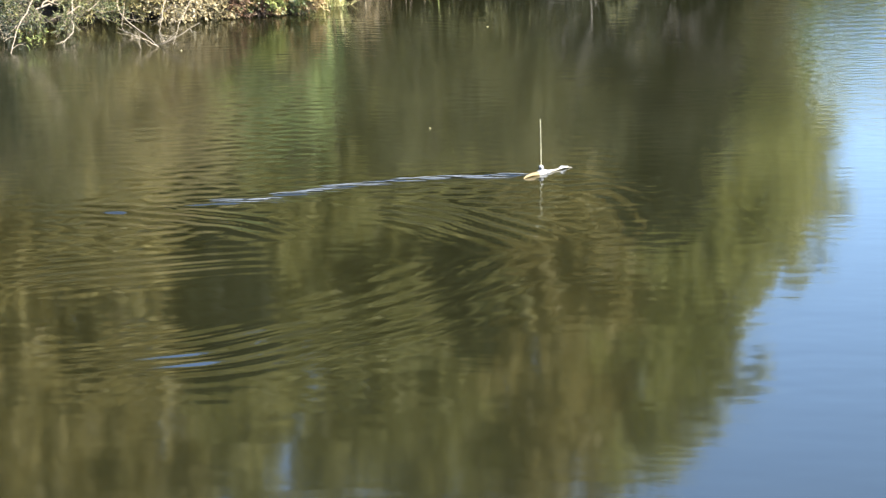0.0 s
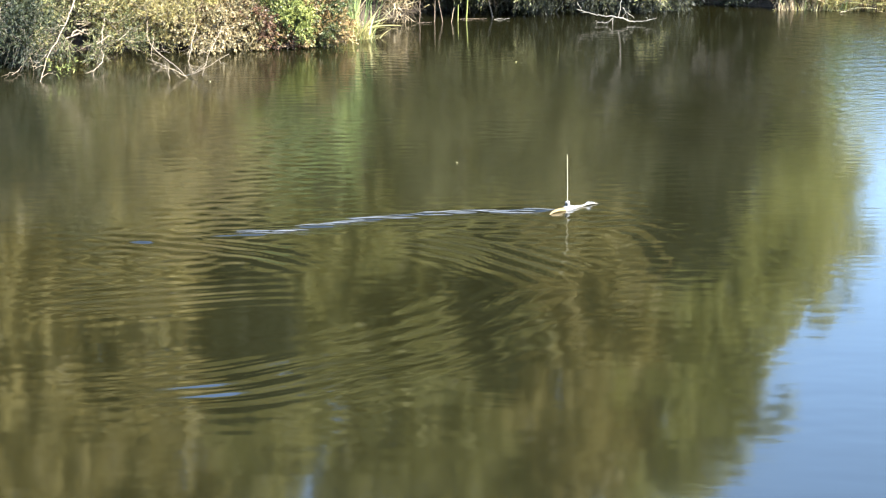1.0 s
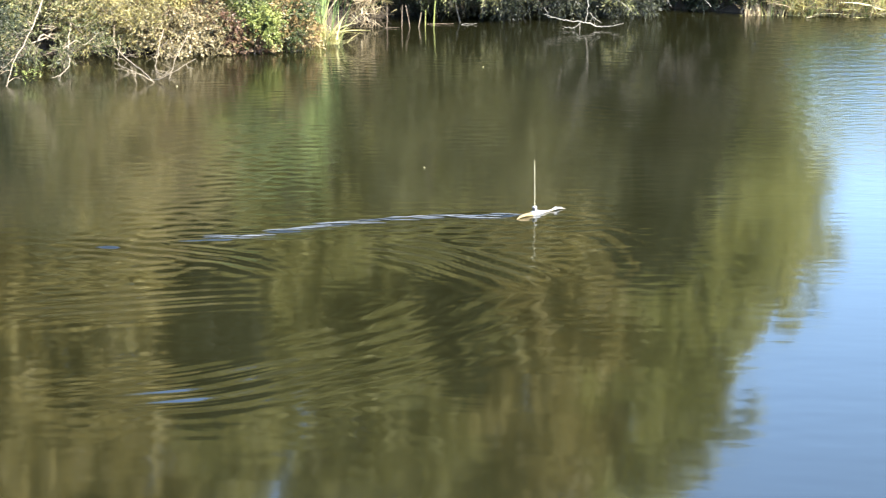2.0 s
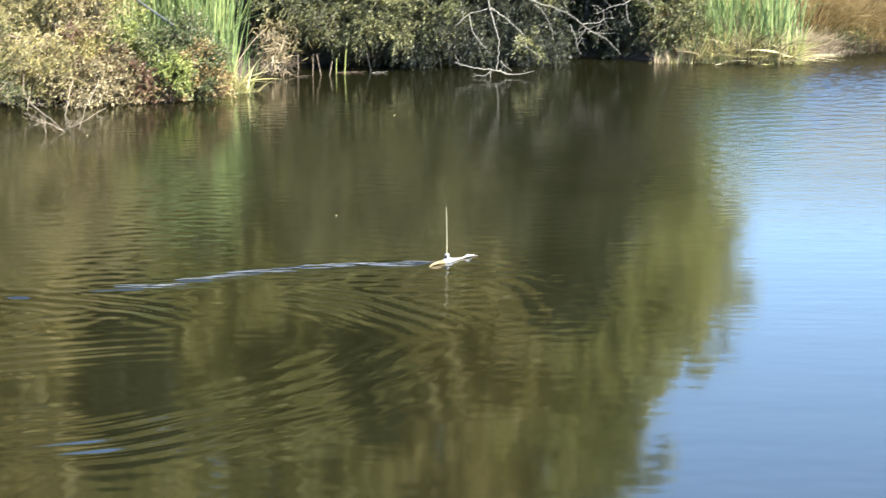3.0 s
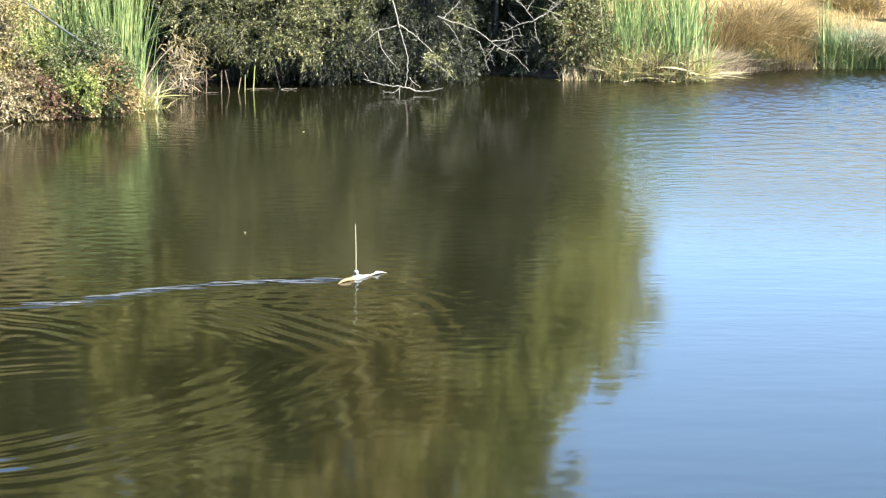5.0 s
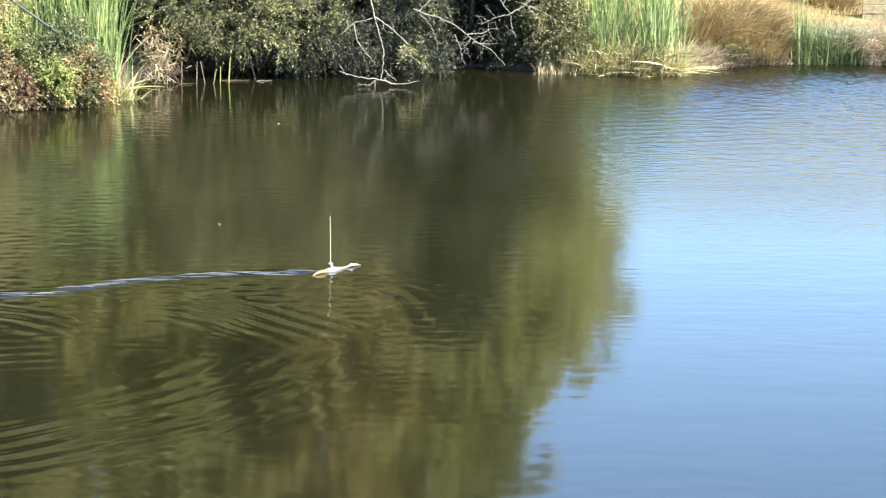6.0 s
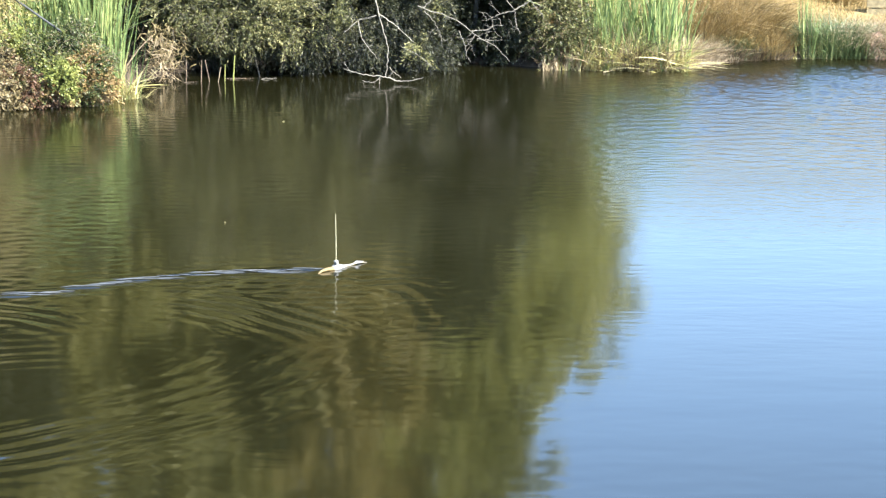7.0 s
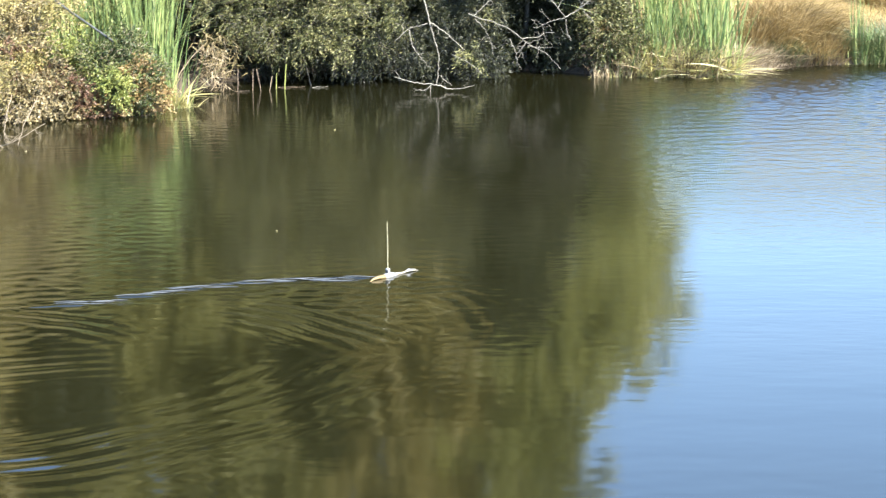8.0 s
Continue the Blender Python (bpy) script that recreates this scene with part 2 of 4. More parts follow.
def twig_points(lobes, count, shell=0.45, clump=0.11):
    """Places in and on lumps (centre, half sizes), gathered in small clumps near the outside, and the ways that lead out."""
    vols = np.array([np.prod(s) ** 0.67 for _, s in lobes])
    clumps = max(6, count // 22)
    pick = RNG.choice(len(lobes), clumps, p=vols / vols.sum())
    c = np.array([c for c, _ in lobes], float)[pick]
    s = np.array([s for _, s in lobes], float)[pick]
    d = unit(RNG.normal(size=(clumps, 3)))
    r = shell + (1 - shell) * RNG.random(clumps) ** 0.5 + 0.1 * RNG.normal(size=clumps)
    own = RNG.integers(0, clumps, count)
    place = (c + d * s * r[:, None])[own] + RNG.normal(size=(count, 3)) * clump * np.clip(s[own] * 1.4, 0.5, 1.6)
    return place, unit((d / s)[own] + RNG.normal(size=(count, 3)) * 0.25)


def leafy(lobes, twigs, per_twig, twig_length, leaf, droop=0.25, shell=0.45, floor_z=0.03):
    """Leaves strung along many short twigs; also the twigs themselves."""
    base, out = twig_points(lobes, twigs, shell)
    way = unit(out + RNG.normal(size=base.shape) * 0.55 + np.array([0, 0, 0.2]))
    l = twig_length * RNG.uniform(0.5, 1.3, twigs)
    s = np.tile(np.linspace(0.12, 1.0, per_twig), twigs) + RNG.uniform(-0.05, 0.05, twigs * per_twig)
    own = np.repeat(np.arange(twigs), per_twig)
    p = base[own] + way[own] * (l[own] * s)[:, None]
    p[:, 2] -= droop * l[own] * s ** 2
    lw = unit(way[own] + RNG.normal(size=p.shape) * 0.75 + np.array([0, 0, -0.15]))
    keep = p[:, 2] > floor_z
    p, lw = p[keep], lw[keep]
    size = RNG.uniform(0.6, 1.25, len(p))
    quads = leaf_quads(p, lw, leaf[0] * size, leaf[1] * size)
    ends = base + way * l[:, None]
    ends[:, 2] -= droop * l
    return quads, (base, ends)


def twig_sticks(base, ends, radius, share=1.0):
    """Thin three-sided sticks, one a twig."""
    n = int(len(base) * share)
    base, ends = base[:n], ends[:n]
    d = unit(ends - base)
    a = unit(np.cross(d, np.array([0.3, 0.8, 0.5])))
    b = np.cross(d, a)
    ring = [np.cos(q) * a + np.sin(q) * b for q in (0, 2.094, 4.189)]
    v = np.stack([base + radius * q for q in ring] + [ends + radius * 0.4 * q for q in ring], 1).reshape(-1, 3)
    f = np.array([[0, 1, 4, 3], [1, 2, 5, 4], [2, 0, 3, 5]])
    return v, (f[None] + 6 * np.arange(n)[:, None, None]).reshape(-1, 4)


def blades(base, way, length, width, bend, segments=5):
    """Ribbons that rise along way, lean over by bend and taper to a point."""
    n = len(base)
    way = unit(way)
    flat = way.copy()
    flat[:, 2] = 0
    flat = unit(flat + RNG.normal(size=(n, 3)) * np.array([0.05, 0.05, 0]))
    side = unit(np.cross(flat, np.array([0, 0, 1.0])) + RNG.normal(size=(n, 3)) * 0.5)
    length, width, bend = (np.broadcast_to(a, n)[:, None] for a in (length, width, bend))
    s = np.linspace(0, 1, segments + 1)
    rows = []
    for u in s:
        c = base + way * length * u + flat * length * bend * u ** 2.2 - np.array([0, 0, 1.0]) * length * bend * 0.55 * u ** 2.5
        w = width * (1 - u ** 1.8) * 0.5 + 0.0006
        rows += [c - side * w, c + side * w]
    v = np.stack(rows, 1).reshape(-1, 3)
    k = 2 * (segments + 1)
    f = np.array([[2 * i, 2 * i + 1, 2 * i + 3, 2 * i + 2] for i in range(segments)])
    return v, (f[None] + k * np.arange(n)[:, None, None]).reshape(-1, 4)


# ---- the pond and its banks ----
SHORE = np.array([
    (-60, 9), (-20, 8.5), (0, 9), (24, 9), (70, 12), (72, 36), (30, 39.5), (16, 38.9), (8.8, 38.6), (7.4, 38.65), (6.5, 38.45), (5.7, 37.9),
    (5.0, 37.0), (4.2, 36.7), (2.9, 36.6), (1.9, 37.2), (0.7, 37.7), (-0.8, 37.6), (-2.3, 37.2), (-3.2, 36.0), (-3.75, 34.6),
    (-3.95, 32.1), (-4.8, 31.7), (-6.0, 31.3), (-7.2, 31.2), (-8.4, 30.6), (-12, 27.5), (-18, 25), (-60, 22)])


def smooth(a, lo, hi):
    u = np.clip((a - lo) / (hi - lo), 0, 1)
    return u * u * (3 - 2 * u)


def shore_distance(x, y):
    """Metres to the shore: positive on land, negative over water."""
    best = np.full(x.shape, 1e9)
    inside = np.zeros(x.shape, bool)
    for (ax, ay), (bx, by) in zip(SHORE, np.roll(SHORE, -1, 0)):
        dx, dy = bx - ax, by - ay
        u = np.clip(((x - ax) * dx + (y - ay) * dy) / (dx * dx + dy * dy), 0, 1)
        best = np.minimum(best, np.hypot(x - ax - u * dx, y - ay - u * dy))
        if ay != by:
            inside ^= ((ay > y) != (by > y)) & (x < (bx - ax) * (y - ay) / (by - ay) + ax)
    return np.where(inside, -best, best)


def ground_height(x, y):
    d = shore_distance(x, y)
    near = np.clip((18 - y) / 9, 0, 1)
    land = 0.26 * (1 - np.exp(-np.maximum(d, 0) / 0.5)) + (0.05 + 0.18 * near) * np.minimum(np.maximum(d, 0), 12) + 0.01 * np.minimum(np.maximum(d - 12, 0), 150)
    rough = 0.05 * np.sin(1.7 * x + 0.6 * y) * np.sin(1.3 * y - 0.4 * x) + 0.03 * np.sin(4.1 * x + 1) * np.sin(3.7 * y)
    hill = 0.195 * np.clip(d - 4, 0, 55) * smooth(y, 30, 40)
    return np.where(d > 0, land + hill + rough * np.clip(d, 0, 1), np.maximum(-1.3, 0.45 * d))


def stretched(core0, core1, step, far, growth=1.3):
    """Grid lines: even in the core, ever wider outside it."""
    core = list(np.arange(core0, core1 + step / 2, step))
    lo, hi, s = [], [], step
    while not hi or hi[-1] < core1 + far:
        s *= growth
        hi.append((hi[-1] if hi else core1) + s)
        lo.append((lo[-1] if lo else core0) - s)
    return np.array(lo[::-1] + core + hi)


def sheet(xs, ys, height):
    x, y = np.meshgrid(xs, ys)
    z = height(x, y)
    i, j = np.meshgrid(np.arange(len(ys) - 1), np.arange(len(xs) - 1), indexing="ij")
    a = i * len(xs) + j
    f = np.stack([a, a + 1, a + len(xs) + 1, a + len(xs)], -1).reshape(-1, 4)
    return np.stack([x, y, z], -1).reshape(-1, 3), f


v, f = sheet(stretched(-14, 16, 0.3, 2500), stretched(28, 50, 0.25, 2500), ground_height)
ground = tagged(new("ground", raw_mesh("ground", v, f, GROUND, True)), "dry grassy pond bank with bare soil at the waterline", "ground", kind="structure")

# ---- water with the toy's wake ----
TOY_AT = np.array([-0.50, 20.55])


def ridges(x, y, line, wavelength, width, height, ends=0.6, fan=0.0, broken=0.4):
    """Waves whose crests run along a line of points, strongest on it and fading to both sides and ends."""
    line = np.asarray(line, float)
    u = np.linspace(0, len(line) - 1, 70)
    c = np.stack([np.interp(u, np.arange(len(line)), line[:, k]) for k in (0, 1)], 1)
    for _ in range(6):
        c[1:-1] = (c[:-2] + 2 * c[1:-1] + c[2:]) / 4
    t = unit(np.gradient(c, axis=0))
    run = np.r_[0, np.cumsum(np.hypot(*np.diff(c, axis=0).T))]
    best, side, at = np.full(x.shape, 1e9), np.zeros_like(x), np.zeros_like(x)
    for (cx, cy), (tx, ty), q in zip(c, t, run):
        d = np.hypot(x - cx, y - cy)
        nearer = d < best
        best = np.where(nearer, d, best)
        side = np.where(nearer, tx * (y - cy) - ty * (x - cx), side)
        at = np.where(nearer, q + tx * (x - cx) + ty * (y - cy), at)
    fade = np.clip(at / ends, 0, 1) * np.clip((run[-1] - at) / ends, 0, 1)
    wander = 0.5 * np.sin(2.1 * at) + 0.35 * np.sin(5.3 * at + 1) + fan * at
    lumps = 1 - broken + broken * np.sin(3.1 * at + 4 * side) * np.sin(1.7 * at + 1 + 2 * side)
    return height * fade * lumps * np.exp(-(side / width) ** 2) * np.where(np.abs(best - np.abs(side)) < 0.2, 1, 0) * np.cos(2 * np.pi * side / wavelength + wander)


def wake(x, y):
    """The toy's wake: a bright double trail, rings left by its turn, and the old arm that rolls towards the watcher."""
    trail = [(-4.4, 18.75), (-3.27, 19.2), (-2.64, 19.56), (-2.29, 19.94), (-1.71, 20.19), (-1.1, 20.32), (-0.62, 20.5)]
    z = ridges(x, y, trail, 0.25, 0.16, 0.0043, 0.3, 0.0, 0.4)
    line = np.asarray(trail)
    for k in range(17):
        u = 0.9 + 4.7 * k / 16
        at = np.array([np.interp(u, np.arange(7), line[:, 0]), np.interp(u, np.arange(7), line[:, 1]) + 0.15 * math.sin(2.3 * k) * (1.15 - 0.16 * u)])
        half = np.array([0.42 + 0.12 * math.sin(3.7 * k), 0.07 + 0.03 * math.sin(1.9 * k)])
        z += ridges(x, y, [at - half, at, at + half], 0.15, 0.045, 0.0068, 0.25, 0.0, 0.1)
    z += ridges(x, y, [(-3.6, 14.2), (-2.66, 14.57), (-1.77, 15.29), (-1.2, 15.99), (-0.83, 16.76), (-0.5, 17.5)], 0.25, 0.62, 0.0048, 0.9, 0.35, 0.5)
    z += ridges(x, y, [(-4.6, 19.0), (-3.5, 18.75), (-2.98, 18.5), (-2.2, 17.9)], 0.24, 0.36, 0.0085, 0.7, 0.4)
    z += ridges(x, y, [(-1.75, 19.15), (-1.4, 18.95), (-1.0, 18.6), (-0.6, 18.1), (-0.35, 17.6)], 0.23, 0.5, 0.0072, 0.5, 0.4)
    z += ridges(x, y, [(-0.1, 20.1), (0.2, 19.75), (0.42, 19.2), (0.5, 18.4), (0.4, 17.6)], 0.23, 0.42, 0.0034, 0.6, 0.4)
    z += ridges(x, y, [(0.5, 19.9), (0.95, 19.2), (1.4, 18.3), (1.6, 17.4), (1.45, 16.4), (1.1, 15.4)], 0.26, 0.4, 0.0006, 1.0, 0.4)
    z += ridges(x, y, [(-4.6, 16.4), (-3.4, 16.9), (-2.4, 17.2)], 0.24, 0.5, 0.0042, 0.8, 0.4)
    return z


def wind_ripples(x, y):
    """Short crested ripples where the open side of the pond lies in the wind."""
    rng = np.random.default_rng(21)
    z = np.zeros_like(x)
    for _ in range(40):
        wavelength = rng.uniform(0.12, 0.22)
        turn, phase = rng.normal() * 1.05, rng.uniform(0, 2 * np.pi)
        k = 2 * np.pi / wavelength
        z += wavelength * np.cos(k * (x * math.sin(turn) + y * math.cos(turn)) + phase)
    gusts = 0.8 + 0.2 * np.sin(2.3 * x + 0.9 * y) * np.sin(1.7 * y - 0.8 * x + 1)
    swell_waves = np.zeros_like(x)
    for _ in range(9):
        wavelength = rng.uniform(0.24, 0.5)
        turn, phase = rng.normal() * 0.5, rng.uniform(0, 2 * np.pi)
        k = 2 * np.pi / wavelength
        swell_waves += wavelength * np.cos(k * (x * math.sin(turn) + y * math.cos(turn)) + phase)
    z += swell_waves * 0.9 * smooth(y, 25, 28) * (1 - smooth(y, 33, 36))
    return z * (0.0020 + 0.0012 * smooth(y, 27, 33) + 0.0034 * smooth(y, 31.5, 35) * smooth(x, 3.0, 4.6)) * gusts * smooth(x - 0.04 * (y - 24), 0.7, 2.8) * (1 - 0.8 * smooth(y, 30, 33) * (1 - smooth(x, 2.3, 3.4))) * smooth(y, 20.5, 29)


def small_chop(x, y):
    """Slight ripples all over the sheltered side, stronger in patches and about the toy."""
    rng = np.random.default_rng(8)
    z = np.zeros_like(x)
    for _ in range(22):
        wavelength = rng.uniform(0.15, 0.34)
        turn, phase = rng.normal() * 0.6, rng.uniform(0, 2 * np.pi)
        k = 2 * np.pi / wavelength
        z += wavelength * np.cos(k * (x * math.sin(turn) + y * math.cos(turn)) + phase)
    patches = 0.5 + 0.5 * np.sin(1.1 * x + 2 * np.sin(0.5 * y)) * np.sin(0.8 * y + np.sin(0.9 * x))
    near_toy = np.exp(-((x + 0.6) / 1.1) ** 2 - ((y - 19.7) / 0.9) ** 2)
    left_ruffle = np.exp(-((x + 3.6) / 0.9) ** 2) * smooth(y, 16.5, 18.5) * (1 - smooth(y, 23.5, 27))
    return z * ((0.0003 + 0.0006 * smooth(y, 20, 27)) * patches + 0.0018 * near_toy + 0.0016 * left_ruffle) * (1 - 0.7 * smooth(x, 0.5, 3.0))


near_rows = stretched(13.4, 21.6, 0.026, 6, 1.12)
rows = np.r_[near_rows[near_rows <= 21.6], np.arange(21.64, 39.0, 0.035), 41, 44, 50, 60, 80]
left_columns = stretched(-5.2, 9.6, 0.06, 90, 1.25)
columns = np.r_[left_columns[left_columns < 1.0], np.arange(1.0, 9.6, 0.048), left_columns[left_columns > 9.6]]
v, f = sheet(columns, rows, lambda x, y: wake(x, y) + wind_ripples(x, y) + small_chop(x, y))
water = tagged(new("water", raw_mesh("water", v, f, WATER, True)), "murky olive pond water with ripples and a toy's wake", "water", kind="structure")

# ---- plants on the banks ----


def soil(x, y):
    return float(ground_height(np.array([x]), np.array([y]))[0])


def plant(name, label, category, x, y, group=""):
    ob = new(name)
    ob.location = (x, y, 0)
    return tagged(ob, label, category, group)


def placed(data, x, y):
    """Move world-placed verts into the frame of a plant that stands at x, y."""
    v, f = data
    return v - np.array([x, y, 0.0]), f


def shrub(label, lobes, leaf_mat, twigs, per_twig=16, twig_length=0.4, leaf=(0.06, 0.02), bark=GREY_BARK, stems=8, droop=0.25, extra=(), foot=None, name="shrub", category="shrub", shell=0.45, stem_radius=0.022):
    """A shrub: bent stems from the ground into its lumps, twigs, and leaves. extra: (name, lobes, material, twigs, label) for patches of other leaves."""
    c = np.mean([l[0] for l in lobes], 0)
    x, y = foot if foot else (c[0], c[1])
    ob = plant(name, label, category, x, y)
    quads, sticks = leafy(lobes, twigs, per_twig, twig_length, leaf, droop, shell)
    part("foliage", raw_mesh("foliage", *placed(quads, x, y), leaf_mat), ob)["kind"] = "stuff"
    pieces = [twig_sticks(*sticks, 0.004, 0.6)]
    part("branchwork", raw_mesh("branchwork", *placed(pieces[0], x, y), bark), ob)["kind"] = "stuff"
    for _ in range(stems):
        lobe = lobes[RNG.integers(len(lobes))]
        bx, by = lobe[0][0] + RNG.normal() * lobe[1][0] * 0.3, max(lobe[0][1], y - 0.1) + RNG.uniform(0, 0.5)
        end = np.array(lobe[0]) + RNG.normal(size=3) * np.array(lobe[1]) * 0.4
        line = crooked((bx, by, min(soil(bx, by), 0.3) - 0.08), end, 0.05, 0.04, 9)
        part("stem", raw_mesh("stem", *placed(tube(line, np.linspace(stem_radius, stem_radius * 0.4, 9) * RNG.uniform(0.6, 1.3)), x, y), bark, True), ob)
    for pname, plobes, pmat, ptwigs, plabel in extra:
        q, _ = leafy(plobes, ptwigs, per_twig, twig_length * 0.8, leaf, droop, shell)
        part(pname, raw_mesh(pname, *placed(q, x, y), pmat), ob, plabel)["kind"] = "stuff"
    return ob


def cattails(label, x0, x1, y0, y1, count, height, yellow=0, dead=0, bent=0, name="cattail_clump", clumps=0, lean=0.13, width=0.019):
    """A stand of upright strap leaves, with yellow ones at the foot, dead ones between, and a fallen skirt."""
    x, y = (x0 + x1) / 2, (y0 + y1) / 2
    ob = plant(name, label, "cattails", x, y)

    def stand(n, h, lean, bend, width, low=False, gather=0):
        bx, by = RNG.uniform(x0, x1, n), RNG.uniform(y0, y0 + (y1 - y0) * (0.4 if low else 1.0), n)
        shoot = RNG.integers(0, max(3, n // 7), n)
        spread = np.random.default_rng(3).normal(size=(max(3, n // 7), 2)) * 0.5
        bx, by = np.clip(bx + spread[shoot, 0] * 0.1, x0, x1), by + spread[shoot, 1] * 0.05
        bz = np.maximum(ground_height(bx, by), -0.12) - 0.04
        way = np.stack([np.clip(RNG.normal(size=n), -1.8, 1.8) * lean, np.clip(RNG.normal(size=n), -1.8, 1.8) * lean - lean * 0.3, np.ones(n)], 1)
        if gather:
            step = (x1 - x0) / gather
            heart = x0 + step * (RNG.integers(0, gather, n) + 0.5)
            bx = np.clip(heart + np.clip(RNG.normal(size=n), -2.2, 2.2) * step * 0.24, x0 - 0.05, x1 + 0.05)
            way[:, 0] += (bx - heart) / step * 0.22
        return blades(np.stack([bx, by, bz], 1), way, h * RNG.uniform(0.55, 1.1, n), width, np.where(RNG.random(n) < 0.08, RNG.uniform(0.35, 0.75, n), np.minimum(np.abs(RNG.normal(size=n)) * bend, 0.6)), 6)

    part("foliage", raw_mesh("foliage", *placed(stand(count, height, lean, 0.08, width, gather=clumps), x, y), REED_GREEN), ob)["kind"] = "stuff"
    if yellow:
        part("yellow_foliage", raw_mesh("yellow_foliage", *placed(stand(yellow, height * 0.3, 0.3, 0.3, 0.018, True), x, y), REED_YELLOW), ob, "yellowing lower leaves")["kind"] = "stuff"
    if dead:
        part("dead_foliage", raw_mesh("dead_foliage", *placed(stand(dead, height * 0.45, 0.16, 0.25, 0.018), x, y), REED_DEAD), ob, "dead tan leaves")["kind"] = "stuff"
    if bent:
        for piece, mat, n, what in (("fallen_foliage", REED_YELLOW, bent, "long yellow leaves splayed over the water's edge"), ("withered_foliage", REED_DEAD, bent // 3, "withered tan leaves between them")):
            bx, by = RNG.uniform(x0, x1, n), RNG.uniform(y0 - 0.08, y0 + 0.45, n)
            bz = np.maximum(ground_height(bx, by), 0) + RNG.uniform(-0.03, 0.12, n)
            way = np.stack([RNG.normal(size=n) * 0.55 + 0.15, -np.abs(RNG.normal(size=n)) * 0.35, RNG.uniform(0.1, 1.0, n)], 1)
            q = blades(np.stack([bx, by, bz], 1), way, RNG.uniform(0.25, 0.75, n), 0.03, RNG.uniform(0.0, 0.5, n), 6)
            q[0][:, 2] = np.maximum(q[0][:, 2], 0.008 + 0.02 * RNG.random(len(q[0])))
            part(piece, raw_mesh(piece, *placed(q, x, y), mat), ob, what)["kind"] = "stuff"
    return ob


def tussock(label, x, y, count, height, spread, mat, name="sedge_tussock", category="sedge"):
    """Fine blades that spring from one foot and arch over on all sides."""
    ob = plant(name, label, category, x, y)
    a = RNG.uniform(0, 2 * np.pi, count)
    rr = np.abs(RNG.normal(size=count)) * 0.22
    bx, by = x + np.cos(a) * rr, y + np.sin(a) * rr
    bz = np.maximum(ground_height(bx, by), 0) - 0.05
    tilt = np.abs(RNG.normal(size=count)) * 0.35
    way = np.stack([np.cos(a) * tilt, np.sin(a) * tilt, np.ones(count)], 1)
    q = blades(np.stack([bx, by, bz], 1), way, height * RNG.uniform(0.5, 1.1, count), 0.009, spread * RNG.uniform(0.3, 1.2, count), 6)
    q[0][:, 2] = np.maximum(q[0][:, 2], 0.01)
    part("foliage", raw_mesh("foliage", *placed(q, x, y), mat), ob)["kind"] = "stuff"
    return ob


# pale dry shrub over the water
shrub("pale yellow-tan willow shrub overhanging the water", [((-6.7, 31.3, 0.75), (0.55, 0.7, 0.5)), ((-6.3, 31.4, 1.0), (0.7, 0.8, 0.7)), ((-6.2, 32.2, 1.9), (1.0, 0.9, 0.8)), ((-6.5, 30.8, 0.42), (0.6, 0.3, 0.2))],
      TAN_LEAF, 4000, 16, 0.28, (0.055, 0.012), TWIG_BARK, 12, 0.3, name="willow_shrub", foot=(-6.4, 31.7))
# the inner leaves carry the hollow's shade in their dark colour
shrub("olive-tan willow shrub with sparse trailing branches", [((-7.7, 31.1, 0.95), (0.65, 0.5, 0.40)), ((-7.2, 31.0, 0.75), (0.45, 0.45, 0.35)), ((-7.7, 31.8, 1.9), (1.2, 1.0, 0.9)), ((-7.3, 30.4, 0.42), (0.45, 0.3, 0.13)), ((-8.0, 30.5, 0.5), (0.3, 0.3, 0.18)), ((-7.3, 29.4, 0.42), (0.3, 0.3, 0.14)), ((-6.7, 29.7, 0.3), (0.35, 0.3, 0.12))],
      OLIVE_LEAF, 2300, 15, 0.30, (0.058, 0.013), TWIG_BARK, 14, 0.35, name="willow_shrub", foot=(-7.7, 31.8), shell=0.3,
      extra=(("shaded_foliage", [((-7.4, 31.7, 0.5), (0.6, 0.2, 0.5)), ((-8.2, 31.5, 0.5), (0.5, 0.2, 0.5))], DARK_SHADE_LEAF, 500, "inner leaves coloured dark for shade"), ("sprig", [((-7.06, 28.25, 0.08), (0.07, 0.05, 0.03))], LIME_LEAF, 7, "fresh lime sprig at the water")))
shrub("withered pinkish-tan shrub at the waterline", [((-5.75, 31.6, 0.7), (0.45, 0.5, 0.55)), ((-5.85, 31.8, 1.4), (0.4, 0.5, 0.5)), ((-5.8, 31.0, 0.26), (0.6, 0.3, 0.22)), ((-5.2, 31.3, 0.3), (0.4, 0.2, 0.25))],
      PINK_LEAF, 2200, 13, 0.24, (0.050, 0.022), TWIG_BARK, 8, 0.2,
      (("yellow_foliage", [((-5.5, 31.35, 1.1), (0.35, 0.3, 0.4)), ((-5.9, 31.3, 1.45), (0.35, 0.3, 0.3))], TAN_LEAF, 300, "yellow-tan leaves"), ("dark_foliage", [((-5.45, 31.3, 0.62), (0.3, 0.3, 0.2)), ((-5.8, 31.2, 0.85), (0.3, 0.3, 0.16))], RED_LEAF, 200, "reddish brown leaves")))
